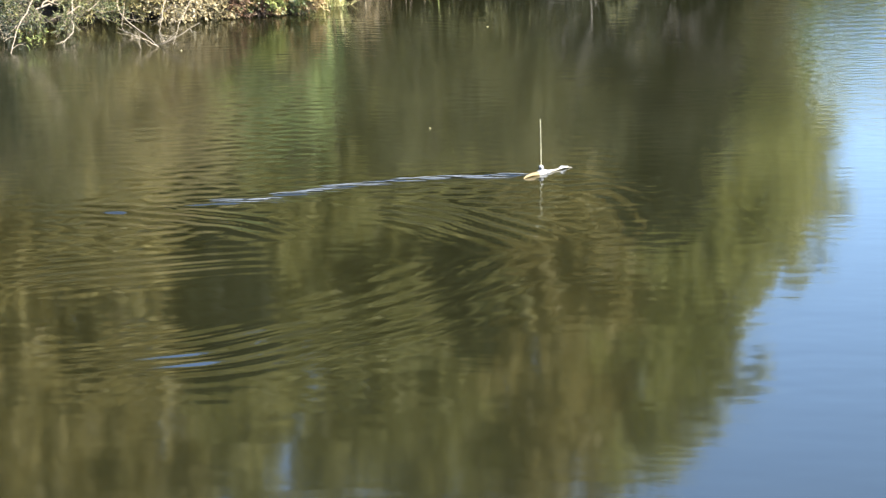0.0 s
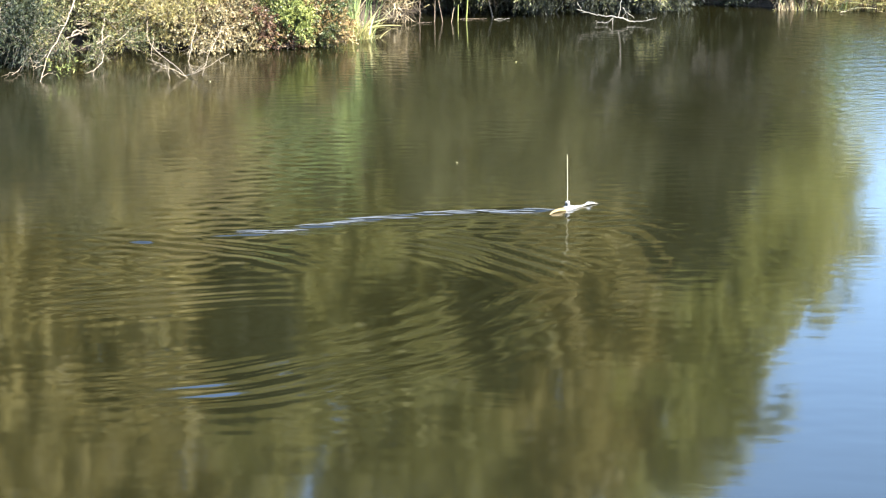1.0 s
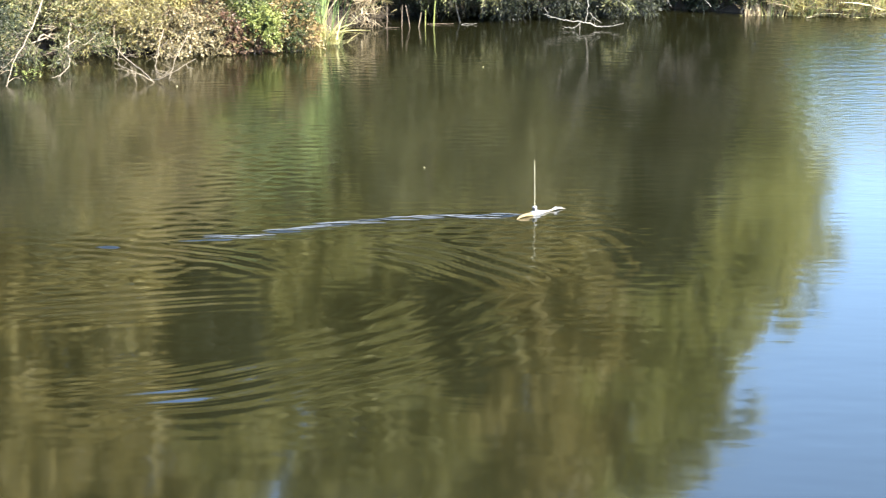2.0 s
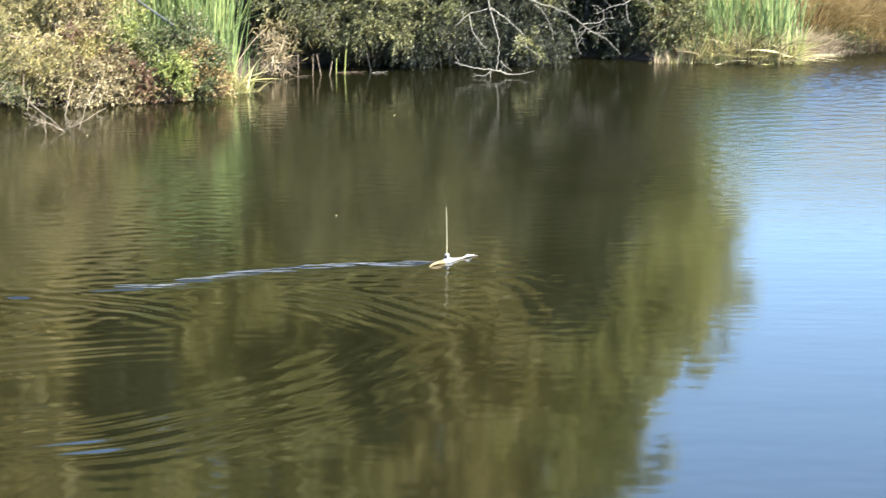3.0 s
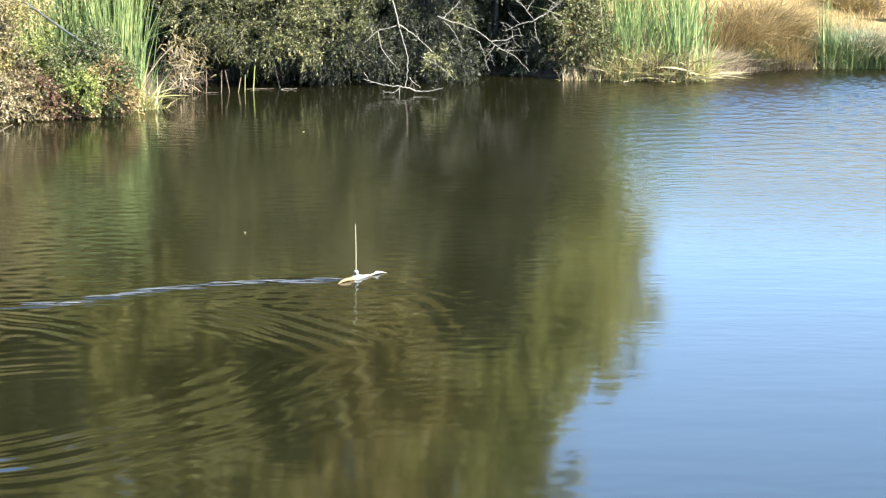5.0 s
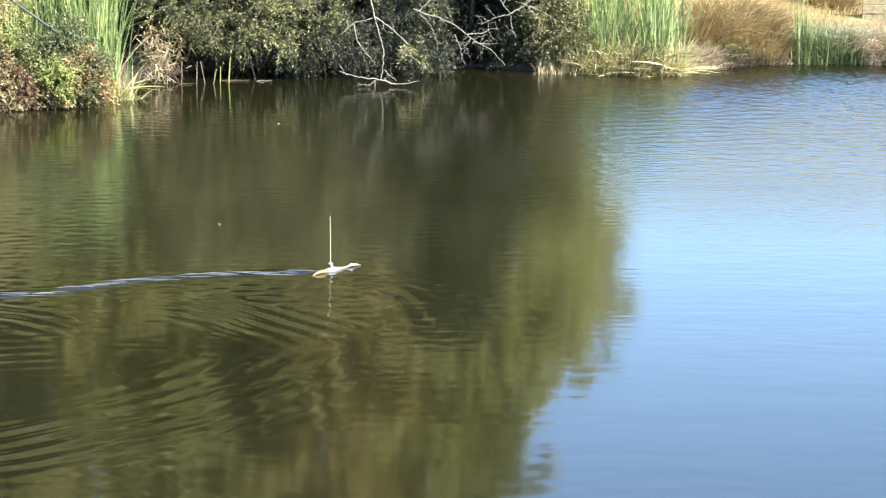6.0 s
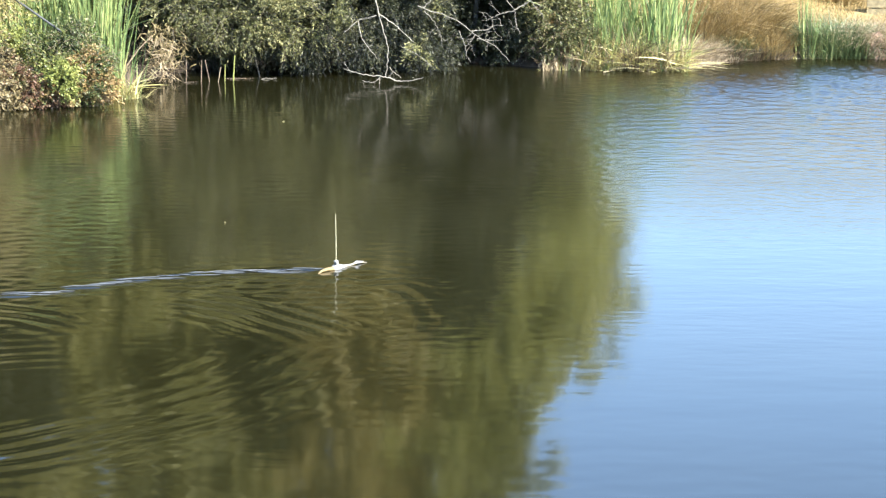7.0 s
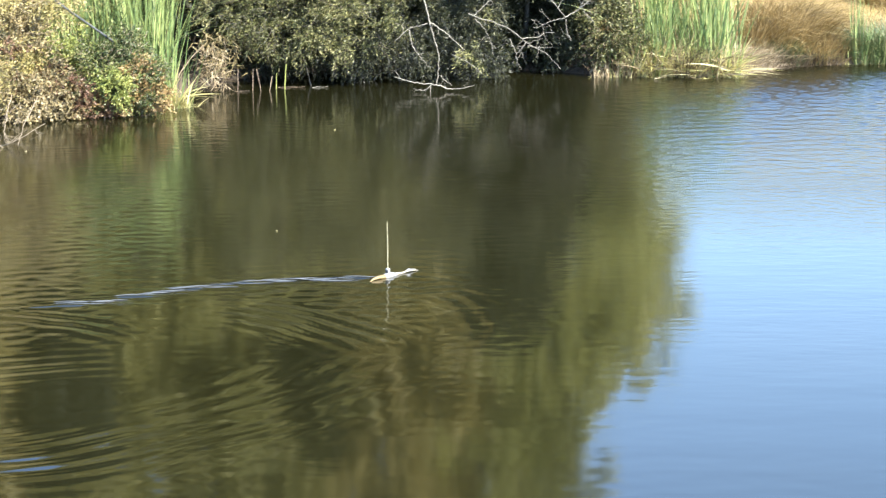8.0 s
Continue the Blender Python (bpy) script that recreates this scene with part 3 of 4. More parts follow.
# leaf colour is taken darker than green to hold the shade here
shrub("dark green shrub with hanging branches over the pond, leaves darkened for shade", [((-8.6, 30.7, 0.7), (0.55, 0.7, 0.6)), ((-9.3, 31.4, 1.7), (1.0, 1.0, 1.0)), ((-8.5, 30.3, 0.3), (0.4, 0.5, 0.2)), ((-8.1, 29.6, 0.35), (0.45, 0.5, 0.25)), ((-7.6, 29.9, 0.3), (0.4, 0.4, 0.2)), ((-8.3, 29.5, 0.7), (0.5, 0.35, 0.35)), ((-7.8, 29.2, 0.45), (0.35, 0.3, 0.16)), ((-8.0, 30.6, 1.2), (0.5, 0.3, 0.4))],
      DARK_SHADE_LEAF, 4400, 14, 0.34, (0.055, 0.02), GREY_BARK, 8, 0.3,
      (("pale_foliage", [((-8.3, 30.4, 0.6), (0.4, 0.5, 0.5))], OLIVE_LEAF, 200, "lighter olive leaves"),))
# bramble with red and lime patches
shrub("dark green bramble bush with red, rust and lime patches", [((-4.75, 31.9, 0.6), (0.62, 0.5, 0.36)), ((-4.42, 32.0, 0.85), (0.34, 0.4, 0.24)), ((-4.2, 32.0, 0.6), (0.3, 0.4, 0.3)), ((-4.9, 31.6, 0.3), (0.6, 0.25, 0.28)), ((-4.4, 31.7, 0.25), (0.45, 0.22, 0.22))],
      BRAMBLE_LEAF, 3300, 12, 0.17, (0.038, 0.021), TWIG_BARK, 8, 0.2,
      (("red_foliage", [((-4.98, 31.36, 0.32), (0.24, 0.12, 0.26))], RED_LEAF, 330, "dark red leaves"),
       ("lime_foliage", [((-5.2, 31.9, 1.02), (0.35, 0.35, 0.3)), ((-5.0, 31.6, 0.8), (0.3, 0.3, 0.25))], LIME_LEAF, 330, "lime green leaves"),
       ("bright_foliage", [((-4.47, 31.36, 0.40), (0.24, 0.14, 0.24))], LIME_LEAF, 220, "bright lime leaves"),
       ("russet_foliage", [((-4.75, 31.3, 0.22), (0.3, 0.1, 0.14))], RED_LEAF, 170, "dark russet leaves"),
       ("rust_foliage", [((-4.02, 31.45, 0.32), (0.2, 0.15, 0.3)), ((-4.1, 31.6, 0.55), (0.2, 0.2, 0.2)), ((-5.3, 31.5, 0.35), (0.3, 0.25, 0.3)), ((-4.5, 31.5, 0.12), (0.5, 0.2, 0.12))], RUST_LEAF, 760, "rust brown leaves")), name="bramble_bush", category="bush")
cattails("tall green cattails behind the bramble", -6.1, -4.45, 32.9, 34.2, 400, 2.35, 60, 220, clumps=4, lean=0.09)
cattails("dense bright green cattails with a tan dead stalk or two", -4.45, -3.9, 32.75, 33.5, 200, 2.5, 0, 60, clumps=1, lean=0.08, width=0.021)
cattails("yellow-footed green cattails standing in the shallows", -3.95, -3.58, 32.4, 32.9, 34, 1.35, 240, 16, 20)
# dead heap beside the cattails
heap = plant("dead_stem_heap", "heap of dead tan stems drooping to the water", "dead stems", -3.3, 34.5)
n = 240
b = np.stack([RNG.uniform(-3.75, -3.1, n), RNG.uniform(34.45, 34.9, n), np.abs(RNG.normal(size=n)) * 0.3], 1)
q = blades(b, np.stack([RNG.normal(size=n) * 0.5, -np.abs(RNG.normal(size=n)) * 0.3, RNG.normal(size=n) * 0.8], 1), RNG.uniform(0.05, 0.2, n), 0.009, RNG.uniform(0.0, 0.2, n), 4)
q[0][:, 2] = np.maximum(q[0][:, 2], 0.006)
part("tangle", raw_mesh("tangle", *placed(q, -3.3, 34.5), DRY_DARK), heap)["kind"] = "stuff"
n = 420
base = np.stack([-3.42 + RNG.normal(size=n) * 0.17, RNG.uniform(34.6, 35.1, n), RNG.uniform(0.2, 0.85, n)], 1)
part("foliage", raw_mesh("foliage", *placed(blades(base, np.stack([RNG.normal(size=n) * 0.5, RNG.normal(size=n) * 0.4 - 0.2, RNG.uniform(-1.0, 0.3, n)], 1), RNG.uniform(0.05, 0.15, n), 0.017, RNG.uniform(0.1, 0.5, n), 3), -3.3, 34.5), PINK_LEAF), heap, "withered brown drooping leaves")["kind"] = "stuff"
n = 190
b = np.stack([RNG.uniform(-3.62, -3.22, n), RNG.uniform(34.35, 34.5, n), RNG.uniform(0.0, 0.6, n)], 1)
q = blades(b, np.stack([RNG.normal(size=n) * 0.6, RNG.normal(size=n) * 0.2, RNG.normal(size=n) * 0.7], 1), RNG.uniform(0.06, 0.24, n), 0.013, RNG.uniform(0.0, 0.3, n), 4)
q[0][:, 2] = np.maximum(q[0][:, 2], 0.006)
part("pale_tangle", raw_mesh("pale_tangle", *placed(q, -3.3, 34.5), REED_DEAD), heap, "bleached broken stems")["kind"] = "stuff"
part("stalk", raw_mesh("stalk", *placed(tube(crooked((-3.98, 34.45, 0.2), (-3.58, 34.6, 0.69), 0.03, 0.004, 7), np.linspace(0.010, 0.007, 7)), -3.3, 34.5), TWIG_BARK, True), heap, "pale slanting stalk")

# the large willow in the middle; leaves beneath it are coloured dark for shade
shrub("large olive-green willow shrub leaning over the water", [((-3.2, 35.3, 1.25), (0.4, 0.55, 0.4)), ((-2.8, 35.3, 1.2), (0.7, 0.6, 0.5)), ((-1.9, 35.4, 1.25), (0.7, 0.6, 0.5)), ((-1.15, 35.5, 1.4), (0.45, 0.5, 0.35)), ((-0.6, 35.7, 1.6), (0.5, 0.5, 0.35)), ((-2.2, 35.8, 2.3), (1.3, 1.0, 0.8)), ((-0.6, 36.1, 2.3), (1.2, 1.0, 0.8)), ((-2.5, 35.3, 0.72), (0.5, 0.4, 0.22)), ((-2.3, 35.1, 0.95), (0.75, 0.3, 0.35)), ((-1.5, 35.15, 0.9), (0.6, 0.3, 0.4)), ((-0.75, 35.25, 0.95), (0.5, 0.3, 0.4))],
      OLIVE_LEAF, 7600, 15, 0.24, (0.052, 0.0145), GREY_BARK, 22, 0.35, name="willow_shrub", stem_radius=0.024, shell=0.7, foot=(-1.4, 36.8))
shrub("grey-green willow thicket hanging to the waterline, leaves darkened for shade", [((-1.8, 35.6, 0.62), (0.5, 0.35, 0.36)), ((-1.2, 35.6, 0.6), (0.6, 0.4, 0.52)), ((-0.5, 35.7, 0.75), (0.6, 0.4, 0.62)), ((0.2, 35.9, 0.95), (0.5, 0.4, 0.55)), ((0.4, 36.0, 1.4), (0.6, 0.4, 0.45)), ((0.35, 36.1, 0.5), (0.6, 0.3, 0.42)), ((-2.7, 36.1, 0.6), (0.6, 0.3, 0.45))],
      GREY_SHADE_LEAF, 4700, 14, 0.24, (0.062, 0.013), DARK_WOOD, 16, 0.55, name="willow_shrub", foot=(-0.8, 36.4), shell=0.3,
      extra=(("withered_foliage", [((0.62, 35.3, 0.5), (0.2, 0.2, 0.22)), ((-0.2, 35.2, 0.38), (0.2, 0.15, 0.12)), ((0.8, 35.5, 1.25), (0.22, 0.2, 0.14))], OLIVE_LEAF, 50, "pale leaves on bare twigs"),))
# shade and sunlight are put into the leaf colours; the bough above is added
shaded = shrub("shrub under an added bough, leaves coloured dark for shade", [((1.3, 37.3, 0.9), (0.8, 0.4, 0.75)), ((0.7, 37.4, 1.9), (1.0, 0.6, 0.8)), ((1.5, 37.5, 1.9), (0.7, 0.6, 0.7)), ((1.5, 37.4, 0.35), (0.5, 0.3, 0.3)), ((2.05, 37.1, 0.75), (0.32, 0.3, 0.5)), ((2.1, 36.9, 0.22), (0.35, 0.2, 0.2)), ((2.15, 37.3, 1.4), (0.35, 0.3, 0.5)), ((0.9, 36.9, 0.25), (0.6, 0.2, 0.22))],
      DARK_SHADE_LEAF, 4300, 14, 0.30, (0.06, 0.022), DARK_WOOD, 12, 0.3, foot=(1.4, 37.5),
      extra=(("olive_foliage", [((0.7, 36.0, 2.15), (0.6, 0.7, 0.4)), ((1.4, 36.0, 2.1), (0.6, 0.7, 0.4)), ((2.0, 36.3, 2.15), (0.4, 0.6, 0.35)), ((1.6, 35.2, 2.4), (0.55, 0.5, 0.3))], DARK_TREE_LEAF, 1700, "dark olive leaves of the added bough, shade in the colour"),
             ("sunlit_foliage", [((2.7, 36.1, 2.45), (0.6, 0.6, 0.35)), ((3.15, 36.3, 2.55), (0.35, 0.5, 0.3))], BRIGHT_LEAF, 900, "bright green leaves at the added bough's end, sunlight in the colour"),))
# thicket whose dark leaf colour makes the shade below the willow
shrub("low thicket under the willow, leaves coloured dark for shade", [((-3.7, 35.6, 0.5), (0.4, 0.4, 0.6)), ((-3.6, 35.9, 1.5), (0.5, 0.4, 0.6)), ((-3.0, 36.9, 0.6), (0.6, 0.3, 0.7)), ((-2.4, 37.4, 0.6), (0.5, 0.3, 0.7)), ((-2.5, 38.3, 1.3), (0.8, 0.3, 1.0)), ((-3.4, 37.4, 1.2), (0.7, 0.3, 0.9)), ((-1.9, 37.7, 0.6), (0.9, 0.3, 0.7)), ((-0.8, 38.0, 0.6), (0.9, 0.3, 0.7)), ((0.3, 38.1, 0.6), (0.9, 0.3, 0.7)), ((1.4, 37.9, 0.5), (0.9, 0.3, 0.6)), ((2.1, 38.5, 0.8), (0.5, 0.3, 0.7)), ((-1.6, 38.0, 1.6), (1.6, 0.4, 0.7)), ((0.6, 38.2, 1.6), (1.6, 0.4, 0.7))],
      DARK_SHADE_LEAF, 3000, 12, 0.26, (0.12, 0.06), DARK_WOOD, 6, 0.2, name="thicket", category="thicket", shell=0.0)
shrub("grey-green shrub with dry twigs beside the cattails", [((2.65, 36.8, 0.8), (0.42, 0.35, 0.65)), ((2.75, 37.1, 1.5), (0.42, 0.5, 0.6)), ((2.9, 36.7, 0.4), (0.3, 0.25, 0.35))],
      OLIVE_LEAF, 1500, 14, 0.26, (0.055, 0.02), TWIG_BARK, 14, 0.2)
# thin stems and a stick at the water's edge below the willow
for x, y, h, dx, r, mat, what in ((-3.06, 34.5, 0.32, 0.0, 0.008, OLD_STEM, "brown dead stem standing in the shallows"), (-2.84, 34.5, 0.33, 0.01, 0.008, OLD_STEM, "brown dead stem standing in the shallows"), (-2.68, 34.5, 0.33, -0.10, 0.008, OLD_STEM, "leaning brown dead stem in the shallows"), (-2.60, 34.5, 0.22, 0.06, 0.007, TWIG_BARK, "pale dead stem leaning in the shallows"),
                                  (-2.49, 34.7, 0.24, 0.0, 0.009, LIME_LEAF, "yellow-green reed stem standing in the shallows"), (-2.37, 34.7, 0.38, 0.03, 0.013, LIME_LEAF, "yellow-green reed stem standing in the shallows"), (-1.95, 35.2, 0.5, -0.16, 0.012, GREY_BARK, "slanting grey stem below the willow")):
    line = crooked((0, 0, -0.15), (dx, 0.1, h), 0.0, 0.003, 6)
    stem = new("dead_reed", raw_mesh("dead_reed", *tube(line, np.linspace(r, r * 0.7, 6), 6), mat, True))
    stem.location = (x, y, 0)
    tagged(stem, what, "reed", "reeds below the willow")
for x, y, l, a, mat in ((-2.97, 34.4, 0.22, 0.02, OLD_STEM), (-2.27, 34.95, 0.42, 0.03, OLD_STEM), (-1.83, 34.95, 0.24, 0.12, ASH_WOOD)):
    stick = new("floating_stick", raw_mesh("floating_stick", *tube(crooked((-l / 2, 0, 0.0), (l / 2, a * l, 0.012), 0.004, 0.004, 7), np.linspace(0.005, 0.003, 7), 6), mat, True))
    stick.location = (x, y, 0.002)
    tagged(stick, "thin stick floating at the bank", "stick", "floating sticks")

# reeds at the right
cattails("dry tan reed stalks at the foot of the shrub", 2.5, 3.2, 36.4, 36.8, 14, 0.95, 30, 130, 0, "reed_fringe")
cattails("pale dry reed stalks before the green cattails", 3.1, 4.85, 36.45, 36.75, 60, 1.25, 160, 90, 0, "reed_fringe")
cattails("dense green cattails with yellow fallen leaves", 3.15, 4.85, 36.55, 38.4, 560, 1.9, 340, 280, 460, clumps=2, lean=0.15, width=0.024)
for x, y, c, h, m, what in ((5.3, 38.5, 900, 1.05, SEDGE_BROWN, "brown"), (5.9, 38.9, 1300, 1.2, SEDGE_BROWN, "brown"), (5.5, 39.3, 1500, 1.5, SEDGE_BROWN, "brown"), (6.5, 39.3, 1200, 1.0, STRAW, "straw-coloured"), (6.1, 39.5, 900, 1.3, STRAW, "straw-coloured"), (5.7, 38.75, 500, 0.95, STRAW, "straw-coloured"),
                           (4.95, 37.45, 700, 0.55, REED_DEAD, "withered tan"), (5.3, 37.95, 420, 0.45, REED_DEAD, "withered tan"), (5.75, 38.3, 200, 0.62, RUSH_GREEN, "olive green"), (6.1, 38.45, 160, 0.5, RUSH_GREEN, "olive green"), (3.98, 36.72, 460, 1.0, DRY_DARK, "dark withered"), (6.55, 38.75, 600, 0.75, SEDGE_BROWN, "brown"), (6.25, 38.55, 300, 0.6, STRAW, "straw-coloured"), (5.75, 38.1, 700, 0.34, DRY_DARK, "dark withered"), (6.15, 38.35, 700, 0.34, DRY_DARK, "dark withered"), (6.5, 38.5, 500, 0.36, DRY_DARK, "dark withered"), (8.8, 38.75, 260, 0.4, DRY_DARK, "dark withered")):
    tussock("dry %s sedge tussock on the bank" % what, x, y, c, h, RNG.uniform(0.5, 0.95), m)
cattails("small green cattails at the water's edge", 7.05, 7.22, 38.5, 38.7, 34, 1.35, 8, 4, lean=0.06, width=0.022)
cattails("splayed pale-footed cattail shoot at the water's edge", 7.4, 7.5, 38.5, 38.6, 16, 0.8, 12, 2, lean=0.25)
cattails("single yellow cattail shoot at the water's edge", 6.88, 6.94, 38.5, 38.6, 3, 0.6, 14, 2)
for x, y, h in ((7.32, 38.85, 0.7), (7.62, 38.8, 0.78), (7.9, 38.85, 0.7), (8.1, 38.75, 0.45)):
    tussock("dark green rush tuft on the shore", x, y, 800, h, 0.5, RUSH_GREEN, "rush_tuft", "rushes")
mound = bmesh.new()
bmesh.ops.create_icosphere(mound, subdivisions=4, radius=1)
for w in mound.verts:
    q = w.co
    w.co = Vector((q.x * 0.27, q.y * 0.22, q.z * 0.36)) * (1 + 0.10 * math.sin(7 * q.x + 3 * q.z) * math.sin(6 * q.y + 5 * q.z) + 0.05 * math.sin(19 * q.x) * math.sin(17 * q.z))
mound = tagged(new("earth_mound", bm_mesh("earth_mound", mound, BARE_EARTH)), "reddish bare earth mound under overhanging dry grass", "mound")
mound.location = (8.3, 38.72, 0.08)
tussock("dead tan grass tussock drooping over an earth mound", 8.3, 38.98, 1500, 0.72, 1.0, REED_DEAD, "grass_clump", "grass")
for x, y, h, m in ((8.62, 38.9, 0.6, RUSH_GREEN), (8.75, 38.85, 0.7, REED_DEAD), (9.1, 38.95, 0.6, STRAW), (9.6, 39.0, 0.7, STRAW), (8.6, 43.2, 0.5, STRAW), (8.25, 43.5, 0.5, STRAW)):
    tussock("dry grass clump overhanging the shore" if y < 40 else "straw-coloured grass clump beside the meadow post", x, y, 1000, h, 0.8, m, "grass_clump", "grass")
n = 19000
bx, by = RNG.uniform(2.5, 15, n), 38.7 + 10 * RNG.random(n) ** 1.3
keep = (shore_distance(bx, by) > 0.25) & ~((bx > 8.6) & (by < 42.15) & (by > 41.4))
bx, by = bx[keep], by[keep]
n = len(bx)
meadow = new("meadow_grass", raw_mesh("meadow_grass", *blades(np.stack([bx, by, ground_height(bx, by) - 0.02], 1), np.stack([RNG.normal(size=n) * 0.3, RNG.normal(size=n) * 0.3, np.ones(n)], 1), RNG.uniform(0.15, 0.42, n), 0.009, RNG.uniform(0.1, 0.6, n), 3), STRAW))
tagged(meadow, "sunlit golden dry meadow grass", "grass", kind="stuff")

# ---- bare branches ----


def bent_limb(points, radius, n=22):
    """A bare limb through a few bends, rounded between them, with fine kinks."""
    p = np.asarray(points, float)
    run = np.r_[0, np.cumsum(np.linalg.norm(np.diff(p, axis=0), axis=1))]
    u = np.linspace(0, run[-1], n)
    line = np.stack([np.interp(u, run, p[:, k]) for k in range(3)], 1)
    for _ in range(2):
        line[1:-1] = (line[:-2] + 2 * line[1:-1] + line[2:]) / 4
    line[1:-1] += RNG.normal(size=(n - 2, 3)) * 0.005
    return line, np.linspace(radius, radius * 0.45, n)


def bare_branch(label, x, y, limbs, material, twigs=3, twig_length=0.2):
    """A bare branch: limbs (radius, depth, bends as x and height) and fine forked side twigs."""
    ob = plant("bare_branch", label, "branch", x, y)
    for radius, depth, bends in limbs:
        line, radii = bent_limb([(a, depth + 0.05 * math.sin(9 * a), c) for a, c in bends], radius)
        out = [tube(line, radii, 6)]
        for _ in range(twigs):
            i = RNG.integers(5, 21)
            way = unit(line[-1] - line[0]) * 0.5 + RNG.normal(size=3) * 0.6
            l = twig_length * RNG.uniform(0.5, 1.3)
            t = crooked(line[i], line[i] + unit(way) * l, RNG.uniform(-0.04, 0.04), l * 0.03, 6)
            out.append(tube(t, np.linspace(radius * 0.42, radius * 0.2, 6), 4))
            u = crooked(t[3], t[3] + unit(way + RNG.normal(size=3) * 0.7) * l * 0.5, 0.0, l * 0.03, 4)
            out.append(tube(u, np.linspace(radius * 0.28, radius * 0.15, 4), 3))
        part("limb", raw_mesh("limb", *placed(joined(out), x, y), material, True), ob)
    return ob


def trailing_branch(label, x, y, limbs, material, twigs, twig_length):
    """Bare limbs (radius, bends in space) that reach from a shrub out over the water, with fine forked twigs."""
    ob = plant("bare_branch", label, "branch", x, y)
    for radius, bends in limbs:
        line, radii = bent_limb(bends, radius, 24)
        out = [tube(line, radii, 6)]
        for _ in range(twigs):
            i = RNG.integers(5, 23)
            way = unit(unit(line[-1] - line[0]) * 0.5 + RNG.normal(size=3) * 0.6)
            l = twig_length * RNG.uniform(0.5, 1.3)
            t = crooked(line[i], line[i] + way * l, RNG.uniform(-0.05, 0.05), l * 0.03, 6)
            t[:, 2] = np.maximum(t[:, 2], -0.03)
            out.append(tube(t, np.linspace(radius * 0.45, radius * 0.2, 6), 4))
            out.append(tube(crooked(t[3], t[3] + unit(way + RNG.normal(size=3) * 0.7) * l * 0.5, 0.0, l * 0.03, 4), np.linspace(radius * 0.3, radius * 0.15, 4), 3))
        part("limb", raw_mesh("limb", *placed(joined(out), x, y), material, True), ob)
    return ob


# limbs of the unseen bough, added to cast shade on the shrub
for bends in ([(1.4, 37.5, 0.2), (1.45, 37.0, 1.6), (1.9, 36.4, 2.25), (2.6, 36.1, 2.45), (3.3, 36.3, 2.6)], [(1.45, 37.0, 1.6), (1.4, 36.2, 2.15), (1.6, 35.2, 2.4)], [(1.45, 37.0, 1.6), (1.0, 36.4, 2.0), (0.6, 36.0, 2.2)]):
    line, radii = bent_limb(bends, 0.045)
    part("bough", raw_mesh("bough", *placed(tube(line, radii, 7), shaded.location.x, shaded.location.y), DARK_WOOD, True), shaded)
bare_branch("bleached bare branch dipping into the pond", -0.1, 34.5, [
    (0.011, 34.5, [(-0.24, 1.42), (-0.21, 1.34), (-0.15, 1.08), (0.0, 0.56), (-0.02, 0.16), (-0.04, 0.11)]),
    (0.009, 34.5, [(-0.18, 1.04), (-0.28, 1.01), (-0.46, 0.95), (-0.66, 0.78)]),
    (0.007, 34.45, [(-0.46, 0.95), (-0.4, 0.68), (-0.16, 0.39)]),
    (0.009, 34.45, [(-0.14, 1.07), (0.10, 0.90), (0.39, 0.64)]),
    (0.009, 34.5, [(-0.04, 0.11), (-0.36, 0.13), (-0.67, 0.22)]),
    (0.007, 34.45, [(-0.12, 0.11), (-0.18, 0.05), (-0.26, 0.02), (-0.39, 0.05)]),
    (0.010, 34.5, [(-0.04, 0.11), (0.17, 0.03), (0.36, 0.05), (0.54, 0.11)]),
    (0.006, 34.5, [(0.02, 0.25), (0.10, 0.16), (0.2, 0.09)]),
    (0.006, 34.5, [(-0.12, 0.08), (-0.16, -0.17)])], PALE_WOOD, 2, 0.14)
bare_branch("grey bare branch in front of the dark shrub", 1.2, 35.2, [
    (0.009, 35.2, [(0.45, 1.13), (0.53, 1.09), (0.83, 1.0), (1.1, 0.9), (1.27, 0.75), (1.37, 0.65), (1.57, 0.57), (1.71, 0.47), (1.88, 0.28)]),
    (0.008, 35.2, [(1.28, 0.75), (1.54, 0.76), (1.63, 0.83), (1.78, 0.84)]),
    (0.006, 35.15, [(0.55, 1.06), (0.73, 0.86), (0.83, 0.62), (0.84, 0.49)]),
    (0.007, 35.15, [(1.09, 0.75), (1.19, 0.53), (1.21, 0.33)]),
    (0.006, 35.2, [(1.35, 0.70), (1.30, 0.62), (1.2, 0.52)]),
    (0.006, 35.2, [(0.53, 1.09), (0.77, 1.33), (0.82, 1.49)]),
    (0.006, 35.2, [(1.37, 0.63), (1.55, 0.60), (1.77, 0.61)]),
    (0.005, 35.1, [(0.2, 0.5), (0.5, 0.36), (0.7, 0.18)])], ASH_WOOD, 4, 0.22)
